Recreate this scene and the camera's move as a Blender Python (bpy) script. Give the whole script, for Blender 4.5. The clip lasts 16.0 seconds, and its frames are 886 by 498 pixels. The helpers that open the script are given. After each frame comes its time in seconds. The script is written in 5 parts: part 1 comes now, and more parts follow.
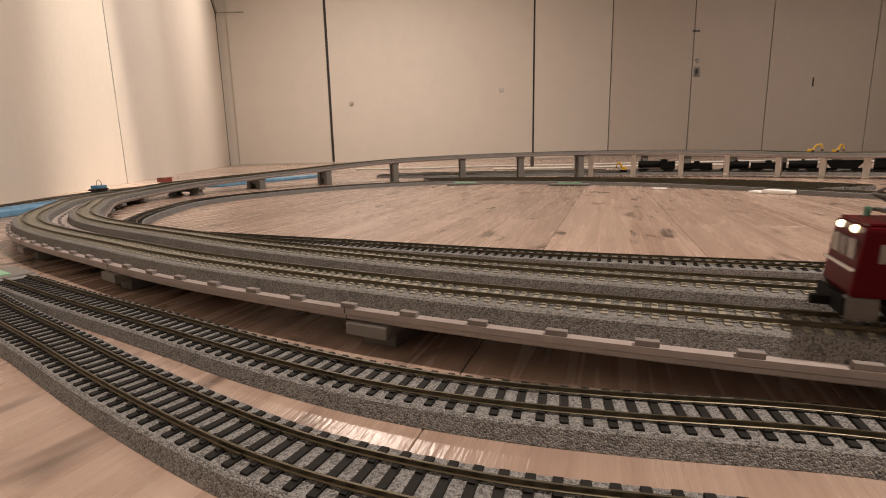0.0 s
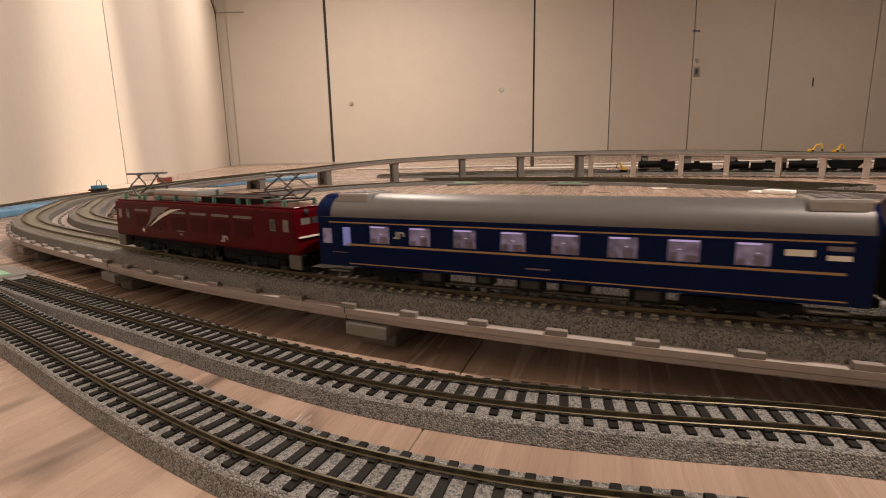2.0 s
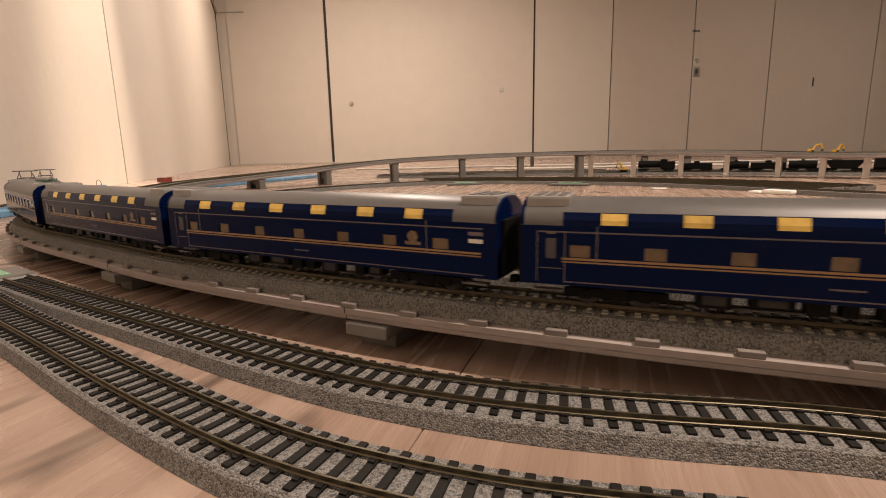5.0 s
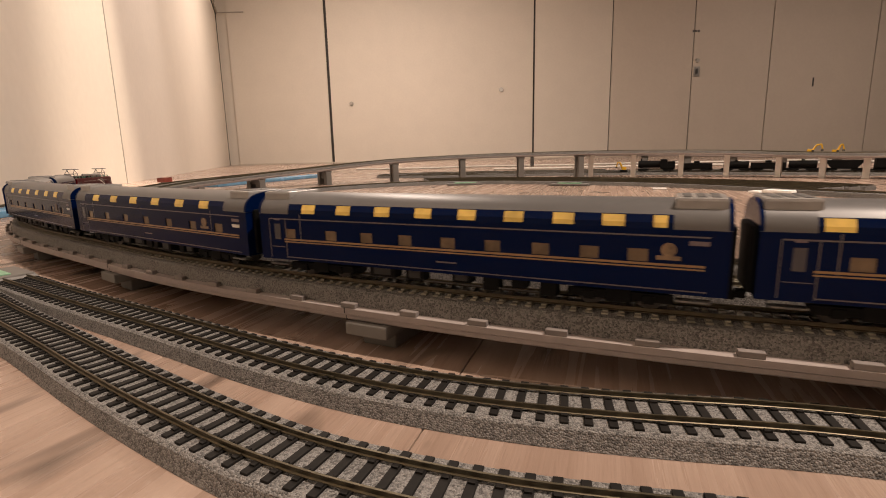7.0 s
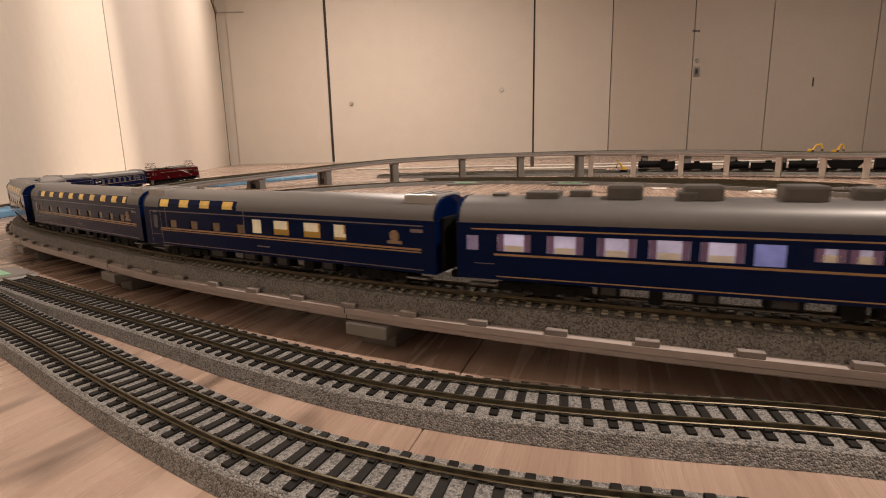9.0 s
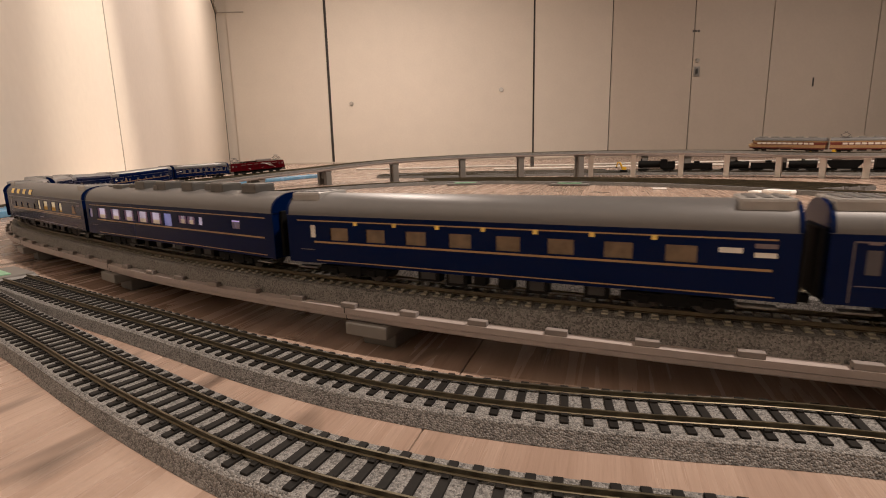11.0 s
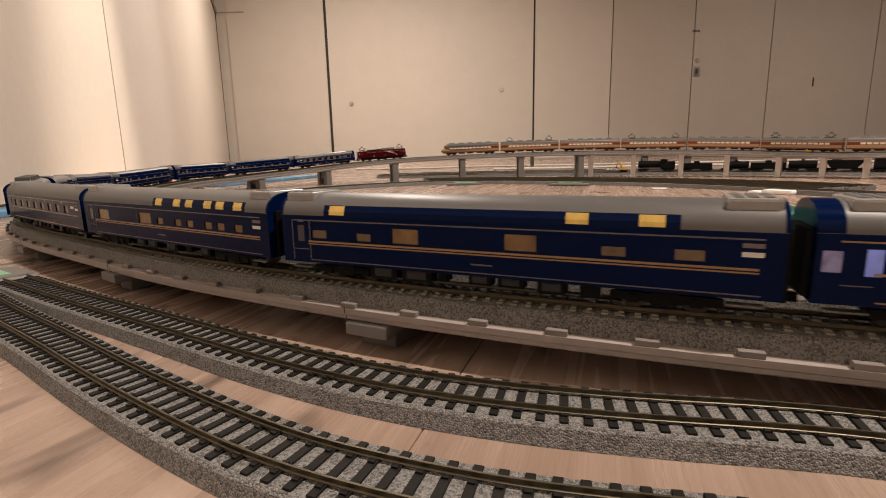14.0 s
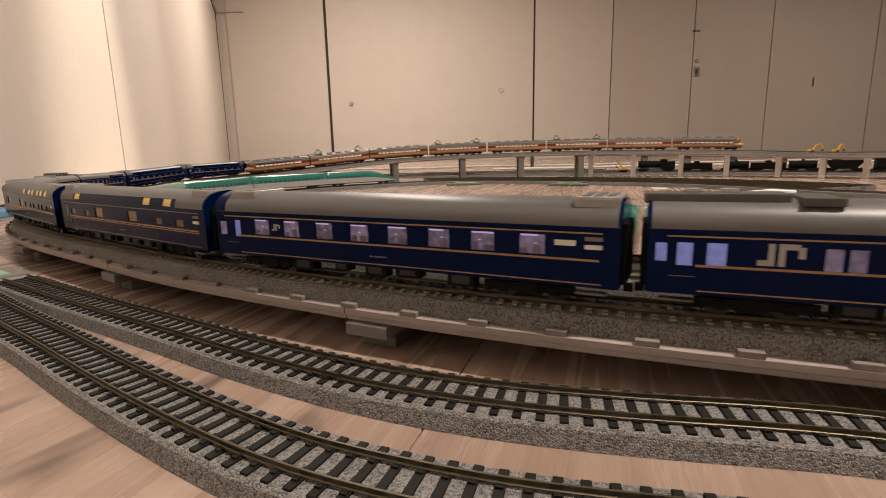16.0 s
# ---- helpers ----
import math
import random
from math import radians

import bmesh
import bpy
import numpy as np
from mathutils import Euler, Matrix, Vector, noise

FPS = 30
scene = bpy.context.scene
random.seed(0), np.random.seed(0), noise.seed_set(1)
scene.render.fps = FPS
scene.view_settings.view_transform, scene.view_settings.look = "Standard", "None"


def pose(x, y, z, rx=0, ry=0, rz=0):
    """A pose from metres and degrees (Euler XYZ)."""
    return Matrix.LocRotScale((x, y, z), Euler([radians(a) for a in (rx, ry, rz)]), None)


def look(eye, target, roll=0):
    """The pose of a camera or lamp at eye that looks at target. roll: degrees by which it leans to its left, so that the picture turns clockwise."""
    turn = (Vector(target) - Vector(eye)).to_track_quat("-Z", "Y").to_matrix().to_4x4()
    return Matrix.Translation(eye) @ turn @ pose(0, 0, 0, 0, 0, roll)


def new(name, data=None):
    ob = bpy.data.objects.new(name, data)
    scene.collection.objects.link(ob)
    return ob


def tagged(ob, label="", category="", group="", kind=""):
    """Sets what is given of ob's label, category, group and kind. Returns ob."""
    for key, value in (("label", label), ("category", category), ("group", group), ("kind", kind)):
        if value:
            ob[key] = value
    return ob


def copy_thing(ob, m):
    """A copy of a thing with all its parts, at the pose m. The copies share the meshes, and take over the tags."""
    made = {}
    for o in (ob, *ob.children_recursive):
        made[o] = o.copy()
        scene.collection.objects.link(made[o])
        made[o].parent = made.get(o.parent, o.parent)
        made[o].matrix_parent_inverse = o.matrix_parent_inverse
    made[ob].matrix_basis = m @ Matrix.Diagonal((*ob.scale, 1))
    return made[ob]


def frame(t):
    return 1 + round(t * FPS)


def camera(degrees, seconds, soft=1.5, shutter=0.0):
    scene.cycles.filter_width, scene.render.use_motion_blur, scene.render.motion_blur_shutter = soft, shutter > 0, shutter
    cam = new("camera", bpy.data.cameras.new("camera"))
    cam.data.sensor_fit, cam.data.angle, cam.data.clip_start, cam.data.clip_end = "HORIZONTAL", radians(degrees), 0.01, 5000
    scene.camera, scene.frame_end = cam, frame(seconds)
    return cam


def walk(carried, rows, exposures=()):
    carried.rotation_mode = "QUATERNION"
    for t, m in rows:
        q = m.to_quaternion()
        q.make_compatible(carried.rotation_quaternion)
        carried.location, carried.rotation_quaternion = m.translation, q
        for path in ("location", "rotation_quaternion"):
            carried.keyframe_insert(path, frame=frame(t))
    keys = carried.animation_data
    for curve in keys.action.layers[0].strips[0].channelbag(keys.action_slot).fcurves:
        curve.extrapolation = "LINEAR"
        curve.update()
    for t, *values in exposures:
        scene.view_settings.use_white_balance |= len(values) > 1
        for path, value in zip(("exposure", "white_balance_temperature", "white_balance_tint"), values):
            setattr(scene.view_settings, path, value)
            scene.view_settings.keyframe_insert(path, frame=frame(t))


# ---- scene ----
# camera on the floor, standing still
cam = camera(84.06, 16.0, soft=1.0, shutter=0.22)
EYE = (0.0, 0.0, 0.058)
STAND = pose(*EYE, 90 - 10.737, 0, 0) @ pose(0, 0, 0, 0, 0, -1.26)
walk(cam, [(0, STAND), (16, STAND)], exposures=[(0, -0.18, 6550, 11), (1.0, -0.18, 6600, 11), (1.8, -0.07, 6750, 12), (3.0, -0.05, 7050, 14), (7.0, -0.05, 7000, 14), (9.0, -0.05, 6800, 13), (12.5, -0.05, 6650, 11), (16, -0.05, 6550, 10)])

# ---- light: warm ceiling lamps, faint room fill from the world ----
world = bpy.data.worlds.new("world")
scene.world = world
world.use_nodes = True
world.node_tree.nodes["Background"].inputs[0].default_value = (1.0, 0.82, 0.66, 1)
world.node_tree.nodes["Background"].inputs[1].default_value = 0.05


def ceiling_area(x, y, size, power, colour=(1.0, 0.848, 0.738), z=2.385):
    data = bpy.data.lights.new("unseen_ceiling_light", "AREA")
    data.shape, data.size, data.energy, data.color = "DISK", size, power, colour
    ob = new("unseen_ceiling_light", data)
    ob.location = (x, y, z)
    return ob


def wall_spot(x, y, z, target, power, cone, blend=0.35, colour=(1.0, 0.865, 0.72)):
    data = bpy.data.lights.new("wall_washer", "SPOT")
    data.energy, data.spot_size, data.spot_blend, data.color, data.shadow_soft_size = power, radians(cone), blend, colour, 0.04
    ob = new("wall_washer", data)
    ob.matrix_world = look((x, y, z), target)
    return ob


ceiling_area(1.22, -0.06, 0.10, 102)
ceiling_area(-0.55, 3.8, 0.20, 78)
# added fill lamp to brighten the right-hand wall; no fixture known there
ceiling_area(4.6, 3.6, 0.24, 26)
wall_spot(-0.36, 1.45, 2.36, (-0.852, 1.275, 0.30), 470, 22, blend=1.0)
wall_spot(-0.50, 2.25, 2.36, (-1.06, 1.88, 0.38), 95, 34, blend=1.0, colour=(1.0, 0.88, 0.84))

# ---- materials ----


def mat(name, colour, rough=0.5, metal=0.0, grain=None, vary=0.0, bump=0.0, coat=0.0, spots=None, per_object=0.0, glow=None, glow_strength=0.0, coords="Object"):
    """A procedural surface. grain: size of the pattern in metres; vary: how far it lightens and darkens; spots: (size, colour, amount)."""
    m = bpy.data.materials.new(name)
    m.use_nodes = True
    nt = m.node_tree
    b = nt.nodes["Principled BSDF"]
    b.inputs["Base Color"].default_value = (*colour, 1)
    b.inputs["Roughness"].default_value = rough
    b.inputs["Metallic"].default_value = metal
    if coat:
        b.inputs["Coat Weight"].default_value = coat
        b.inputs["Coat Roughness"].default_value = 0.12
    if glow:
        b.inputs["Emission Color"].default_value = (*glow, 1)
        b.inputs["Emission Strength"].default_value = glow_strength
    out = None
    if grain:
        tc = nt.nodes.new("ShaderNodeTexCoord")
        fine, broad = nt.nodes.new("ShaderNodeTexNoise"), nt.nodes.new("ShaderNodeTexNoise")
        fine.inputs["Scale"].default_value, broad.inputs["Scale"].default_value = 1 / grain, 0.12 / grain
        fine.inputs["Detail"].default_value, broad.inputs["Detail"].default_value = 4, 3
        for n in (fine, broad):
            nt.links.new(tc.outputs[coords], n.inputs["Vector"])
        add = nt.nodes.new("ShaderNodeMath")
        add.operation = "ADD"
        nt.links.new(fine.outputs["Fac"], add.inputs[0])
        nt.links.new(broad.outputs["Fac"], add.inputs[1])
        ramp = nt.nodes.new("ShaderNodeMapRange")
        ramp.inputs["From Min"].default_value, ramp.inputs["From Max"].default_value = 0.65, 1.35
        ramp.inputs["To Min"].default_value, ramp.inputs["To Max"].default_value = 1 - vary, 1 + vary
        nt.links.new(add.outputs[0], ramp.inputs["Value"])
        out = ramp.outputs[0]
        if glow:
            gl = nt.nodes.new("ShaderNodeMath")
            gl.operation = "MULTIPLY"
            gl.inputs[1].default_value = glow_strength
            nt.links.new(out, gl.inputs[0])
            nt.links.new(gl.outputs[0], b.inputs["Emission Strength"])
        if bump:
            bp = nt.nodes.new("ShaderNodeBump")
            bp.inputs["Strength"].default_value, bp.inputs["Distance"].default_value = 0.8, bump
            nt.links.new(fine.outputs["Fac"], bp.inputs["Height"])
            nt.links.new(bp.outputs[0], b.inputs["Normal"])
        rr = nt.nodes.new("ShaderNodeMapRange")
        rr.inputs["To Min"].default_value, rr.inputs["To Max"].default_value = max(0.02, rough - 0.08), min(1, rough + 0.08)
        nt.links.new(broad.outputs["Fac"], rr.inputs["Value"])
        nt.links.new(rr.outputs[0], b.inputs["Roughness"])
    if per_object:
        oi = nt.nodes.new("ShaderNodeObjectInfo")
        r2 = nt.nodes.new("ShaderNodeMapRange")
        r2.inputs["To Min"].default_value, r2.inputs["To Max"].default_value = 1 - per_object, 1 + per_object
        nt.links.new(oi.outputs["Random"], r2.inputs["Value"])
        if out is None:
            out = r2.outputs[0]
        else:
            mu = nt.nodes.new("ShaderNodeMath")
            mu.operation = "MULTIPLY"
            nt.links.new(out, mu.inputs[0])
            nt.links.new(r2.outputs[0], mu.inputs[1])
            out = mu.outputs[0]
    if out is not None:
        mix = nt.nodes.new("ShaderNodeVectorMath")
        mix.operation = "SCALE"
        mix.inputs[0].default_value = colour
        nt.links.new(out, mix.inputs["Scale"])
        nt.links.new(mix.outputs[0], b.inputs["Base Color"])
    return m


def ballast_mat(name, light, dark, grain=0.00045, relief=1.0):
    """Printed plastic ballast: grey grains, light and dark, with relief."""
    m = bpy.data.materials.new(name)
    m.use_nodes = True
    nt = m.node_tree
    b = nt.nodes["Principled BSDF"]
    b.inputs["Roughness"].default_value = 0.75
    tc = nt.nodes.new("ShaderNodeTexCoord")
    vo = nt.nodes.new("ShaderNodeTexVoronoi")
    vo.inputs["Scale"].default_value = 1 / grain
    no = nt.nodes.new("ShaderNodeTexNoise")
    no.inputs["Scale"].default_value, no.inputs["Detail"].default_value = 140, 4
    for n in (vo, no):
        nt.links.new(tc.outputs["Object"], n.inputs["Vector"])
    sep = nt.nodes.new("ShaderNodeSeparateColor")
    nt.links.new(vo.outputs["Color"], sep.inputs[0])
    ad = nt.nodes.new("ShaderNodeMath")
    ad.operation = "MULTIPLY_ADD"
    ad.inputs[1].default_value = 1.0
    nt.links.new(sep.outputs[0], ad.inputs[0])
    soft = nt.nodes.new("ShaderNodeMapRange")
    soft.inputs["To Min"].default_value, soft.inputs["To Max"].default_value = 0.05, 0.45
    nt.links.new(no.outputs["Fac"], soft.inputs["Value"])
    nt.links.new(soft.outputs[0], ad.inputs[2])
    cr = nt.nodes.new("ShaderNodeValToRGB")
    cr.color_ramp.elements[0].position, cr.color_ramp.elements[0].color = 0.22, (*dark, 1)
    cr.color_ramp.elements[1].position, cr.color_ramp.elements[1].color = 0.98, (*light, 1)
    nt.links.new(ad.outputs[0], cr.inputs[0])
    nt.links.new(cr.outputs[0], b.inputs["Base Color"])
    bp = nt.nodes.new("ShaderNodeBump")
    bp.invert = True
    bp.inputs["Strength"].default_value, bp.inputs["Distance"].default_value = relief, 0.0006
    nt.links.new(vo.outputs["Distance"], bp.inputs["Height"])
    nt.links.new(bp.outputs[0], b.inputs["Normal"])
    return m


def wood_mat(name, pale, brown, along=18.6):
    """Oak-look flooring: long grain, knots and an embossed satin varnish."""
    m = bpy.data.materials.new(name)
    m.use_nodes = True
    nt = m.node_tree
    b = nt.nodes["Principled BSDF"]
    tc, oi = nt.nodes.new("ShaderNodeTexCoord"), nt.nodes.new("ShaderNodeObjectInfo")
    shift = nt.nodes.new("ShaderNodeVectorMath")
    shift.operation = "ADD"
    sc = nt.nodes.new("ShaderNodeVectorMath")
    sc.operation = "SCALE"
    sc.inputs[0].default_value = (3.1, 7.7, 1.3)
    nt.links.new(oi.outputs["Random"], sc.inputs["Scale"])
    nt.links.new(tc.outputs["Object"], shift.inputs[0])
    nt.links.new(sc.outputs[0], shift.inputs[1])

    def stretched(sx, sy, detail, dist=0.0):
        mp = nt.nodes.new("ShaderNodeMapping")
        mp.inputs["Scale"].default_value = (sx, sy, 40)
        n = nt.nodes.new("ShaderNodeTexNoise")
        n.inputs["Scale"].default_value, n.inputs["Detail"].default_value, n.inputs["Distortion"].default_value = 1.0, detail, dist
        nt.links.new(shift.outputs[0], mp.inputs["Vector"])
        nt.links.new(mp.outputs[0], n.inputs["Vector"])
        return n.outputs["Fac"]

    grain, broad, knots, pores = stretched(170, 7, 6, 0.6), stretched(28, 2.2, 3, 1.0), stretched(52, 20, 2, 0.4), stretched(900, 60, 3)
    cr = nt.nodes.new("ShaderNodeValToRGB")
    e = cr.color_ramp.elements
    e[0].position, e[0].color = 0.24, (*brown, 1)
    e[1].position, e[1].color = 0.66, (*pale, 1)
    mixer = nt.nodes.new("ShaderNodeMath")
    mixer.operation = "MULTIPLY_ADD"
    mixer.inputs[1].default_value = 0.45
    half = nt.nodes.new("ShaderNodeMath")
    half.operation = "MULTIPLY"
    half.inputs[1].default_value = 0.55
    nt.links.new(broad, half.inputs[0])
    nt.links.new(grain, mixer.inputs[0])
    nt.links.new(half.outputs[0], mixer.inputs[2])
    nt.links.new(mixer.outputs[0], cr.inputs[0])
    kr = nt.nodes.new("ShaderNodeMapRange")
    kr.inputs["From Min"].default_value, kr.inputs["From Max"].default_value = 0.62, 0.74
    kr.inputs["To Min"].default_value, kr.inputs["To Max"].default_value = 1.0, 0.30
    nt.links.new(knots, kr.inputs["Value"])
    tone = nt.nodes.new("ShaderNodeMapRange")
    tone.inputs["To Min"].default_value, tone.inputs["To Max"].default_value = 0.88, 1.10
    nt.links.new(oi.outputs["Random"], tone.inputs["Value"])
    mul = nt.nodes.new("ShaderNodeMath")
    mul.operation = "MULTIPLY"
    nt.links.new(kr.outputs[0], mul.inputs[0])
    nt.links.new(tone.outputs[0], mul.inputs[1])
    fin = nt.nodes.new("ShaderNodeVectorMath")
    fin.operation = "SCALE"
    nt.links.new(cr.outputs[0], fin.inputs[0])
    nt.links.new(mul.outputs[0], fin.inputs["Scale"])
    nt.links.new(fin.outputs[0], b.inputs["Base Color"])
    rr = nt.nodes.new("ShaderNodeMapRange")
    rr.inputs["To Min"].default_value, rr.inputs["To Max"].default_value = 0.17, 0.36
    nt.links.new(grain, rr.inputs["Value"])
    nt.links.new(rr.outputs[0], b.inputs["Roughness"])
    bp = nt.nodes.new("ShaderNodeBump")
    bp.inputs["Strength"].default_value, bp.inputs["Distance"].default_value = 0.5, 0.0005
    nt.links.new(pores, bp.inputs["Height"])
    nt.links.new(bp.outputs[0], b.inputs["Normal"])
    b.inputs["Specular IOR Level"].default_value = 0.36
    return m


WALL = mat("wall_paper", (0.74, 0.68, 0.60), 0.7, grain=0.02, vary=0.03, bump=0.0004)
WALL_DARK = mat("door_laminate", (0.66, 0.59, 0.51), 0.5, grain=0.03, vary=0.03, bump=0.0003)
SEAM = mat("dark_joint", (0.035, 0.03, 0.026), 0.6, grain=0.01, vary=0.2)
JOINT = mat("grey_brown_joint", (0.40, 0.36, 0.31), 0.6, grain=0.01, vary=0.2)
TRIM = mat("painted_trim", (0.60, 0.54, 0.46), 0.5, grain=0.02, vary=0.05)
STEEL = mat("brushed_steel", (0.5, 0.48, 0.45), 0.35, 1.0, grain=0.002, vary=0.1)
CEIL = mat("ceiling_paint", (0.17, 0.15, 0.13), 0.8, grain=0.03, vary=0.04)
WOOD = wood_mat("oak_flooring", (0.40, 0.300, 0.242), (0.225, 0.150, 0.112))
UNDER = mat("subfloor", (0.20, 0.14, 0.10), 0.8, grain=0.02, vary=0.2)
BALLAST = ballast_mat("grey_ballast", (0.195, 0.188, 0.176), (0.058, 0.055, 0.051), 0.00040, 0.5)
BALLAST_DARK = ballast_mat("dark_ballast", (0.225, 0.221, 0.212), (0.060, 0.059, 0.057), 0.00042, 0.6)
DECK = mat("viaduct_plastic", (0.325, 0.282, 0.265), 0.50, grain=0.004, vary=0.10, bump=0.00008)
CLIP = mat("grey_clip_plastic", (0.21, 0.185, 0.172), 0.6, grain=0.002, vary=0.12)
PIER = mat("grey_pier_plastic", (0.16, 0.153, 0.142), 0.55, grain=0.004, vary=0.10, bump=0.00008)
PIER_WHITE = mat("white_pier_plastic", (0.84, 0.82, 0.78), 0.5, grain=0.004, vary=0.05)
RAIL = mat("nickel_rail", (0.135, 0.117, 0.082), 0.52, 1.0, grain=0.002, vary=0.18)
TIE_PALE = mat("concrete_sleeper", (0.225, 0.21, 0.165), 0.7, grain=0.001, vary=0.15, per_object=0.08)
TIE_DARK = mat("dark_sleeper", (0.011, 0.010, 0.009), 0.7, grain=0.001, vary=0.2, per_object=0.12)
TIE_DARK.node_tree.nodes["Principled BSDF"].inputs["Specular IOR Level"].default_value = 0.2
BLUE = mat("navy_coach_paint", (0.0007, 0.0068, 0.041), 0.13, grain=0.01, vary=0.06)
BLUE.node_tree.nodes["Principled BSDF"].inputs["IOR"].default_value = 1.16
ROOF = mat("grey_roof_paint", (0.108, 0.107, 0.106), 0.42, 0.05, grain=0.004, vary=0.06)
ROOF_LIGHT = mat("pale_roof_unit", (0.27, 0.265, 0.255), 0.24, grain=0.003, vary=0.08)
GOLD = mat("gold_line_paint", (0.31, 0.195, 0.09), 0.4, 0.1, grain=0.002, vary=0.1)
SILVER = mat("silver_line_paint", (0.13, 0.115, 0.12), 0.35, 0.3, grain=0.002, vary=0.1)
CREAM_BAR = mat("off_white_print", (0.75, 0.72, 0.66), 0.5, grain=0.002, vary=0.05)
DIM_PRINT = mat("dull_pink_grey_print", (0.16, 0.125, 0.135), 0.5, grain=0.001, vary=0.2)
EMBLEM = mat("dull_gold_print", (0.20, 0.135, 0.08), 0.5, grain=0.0007, vary=0.5)
BLACK = mat("black_running_gear", (0.006, 0.006, 0.006), 0.65, grain=0.002, vary=0.25)
BLACK.node_tree.nodes["Principled BSDF"].inputs["Specular IOR Level"].default_value = 0.1
SPECKLED = mat("speckled_grey_plastic", (0.12, 0.117, 0.11), 0.4, grain=0.0006, vary=0.6)
HATCH = mat("near_black_hatch_plastic", (0.020, 0.019, 0.018), 0.6, grain=0.002, vary=0.25)
DARKGREY = mat("dark_grey_plastic", (0.07, 0.068, 0.064), 0.5, grain=0.002, vary=0.15)
WHEEL = mat("blackened_wheel_steel", (0.05, 0.047, 0.044), 0.40, 0.8, grain=0.001, vary=0.15)
LIT_YELLOW = mat("lit_yellow_window", (0.42, 0.28, 0.08), 0.15, grain=0.003, vary=0.25, glow=(1.0, 0.56, 0.09), glow_strength=0.21)
LIT_BROWN = mat("dim_amber_window", (0.10, 0.066, 0.04), 0.15, grain=0.003, vary=0.35, glow=(0.9, 0.48, 0.18), glow_strength=0.020)
LIT_ORANGE = mat("orange_compartment_window", (0.13, 0.07, 0.032), 0.15, grain=0.004, vary=0.35, glow=(1.0, 0.48, 0.12), glow_strength=0.038)
LIT_VIOLET = mat("violet_lit_window", (0.13, 0.11, 0.165), 0.12, grain=0.0022, vary=0.6, glow=(0.56, 0.46, 0.78), glow_strength=0.085)
LIT_WHITE = mat("white_lit_window", (0.5, 0.5, 0.55), 0.12, grain=0.004, vary=0.3, glow=(0.62, 0.60, 1.0), glow_strength=0.25)
LIT_BLUE = mat("blue_white_door_window", (0.14, 0.16, 0.32), 0.12, grain=0.003, vary=0.3, glow=(0.30, 0.36, 0.95), glow_strength=0.22)
REFLECTION_GLOW = mat("violet_reflection_glow", (0.5, 0.45, 0.7), 0.3, glow=(0.55, 0.45, 1.0), glow_strength=0.40)
LIT_LOBBY = mat("cream_lit_window", (0.42, 0.36, 0.26), 0.15, grain=0.003, vary=0.25, glow=(1.0, 0.80, 0.50), glow_strength=0.26)
AMBER_GLOW = mat("amber_window_glow", (0.22, 0.12, 0.03), 0.8, grain=0.0008, vary=0.25, glow=(1.0, 0.52, 0.06), glow_strength=0.09)
CURTAIN = mat("purple_curtain_cloth", (0.20, 0.13, 0.25), 0.8, grain=0.0008, vary=0.25)
SEATCLOTH = mat("grey_violet_seat_cloth", (0.15, 0.125, 0.18), 0.8, grain=0.0008, vary=0.35)
FROST = mat("frosted_pale_window", (0.70, 0.68, 0.62), 0.3, grain=0.002, vary=0.06)
CORRIDOR = mat("dim_corridor_window", (0.12, 0.115, 0.12), 0.2, grain=0.003, vary=0.3)
DIMGLASS = mat("dark_tinted_window", (0.05, 0.05, 0.06), 0.12, grain=0.004, vary=0.2)
CABGLASS = mat("grey_cab_glass", (0.17, 0.165, 0.15), 0.12, grain=0.004, vary=0.3)
HEADLIGHT = mat("headlight_lens", (1, 0.9, 0.7), 0.2, glow=(1.0, 0.85, 0.55), glow_strength=3.0)
RED = mat("red_locomotive_paint", (0.066, 0.0020, 0.0046), 0.30, grain=0.008, vary=0.08)
RED.node_tree.nodes["Principled BSDF"].inputs["IOR"].default_value = 1.16
# body red darkened, so flush louvre panels carry a recess's shade
RED_RECESS = mat("red_louvre_recess_shade", (0.042, 0.0014, 0.003), 0.45, grain=0.0012, vary=0.3)
RED_RECESS.node_tree.nodes["Principled BSDF"].inputs["IOR"].default_value = 1.16
GREEN_INS = mat("green_insulator", (0.05, 0.17, 0.12), 0.3, grain=0.001, vary=0.1)
SKIRT = mat("grey_skirt_paint", (0.15, 0.142, 0.13), 0.5, grain=0.002, vary=0.1)
SKIRT_DARK = mat("dull_grey_skirt_paint", (0.085, 0.078, 0.07), 0.5, grain=0.002, vary=0.15)
CREAM = mat("cream_coach_paint", (0.33, 0.21, 0.10), 0.35, grain=0.006, vary=0.06)
MAROON = mat("maroon_band_paint", (0.13, 0.024, 0.013), 0.35, grain=0.006, vary=0.08)
TEAL = mat("teal_train_paint", (0.03, 0.17, 0.135), 0.25, grain=0.006, vary=0.08, coat=0.4)
TRAIN_GREY = mat("pale_grey_train_paint", (0.34, 0.35, 0.34), 0.35, grain=0.006, vary=0.06)
YELLOW = mat("yellow_machine_paint", (0.62, 0.36, 0.02), 0.4, grain=0.002, vary=0.1)
SKYBLUE = mat("light_blue_film", (0.16, 0.36, 0.56), 0.25, grain=0.01, vary=0.2, bump=0.001)
TOYBLUE = mat("blue_toy_plastic", (0.05, 0.20, 0.34), 0.35, grain=0.004, vary=0.1)
BRICKRED = mat("brick_red_wagon_paint", (0.24, 0.05, 0.035), 0.5, grain=0.003, vary=0.15)
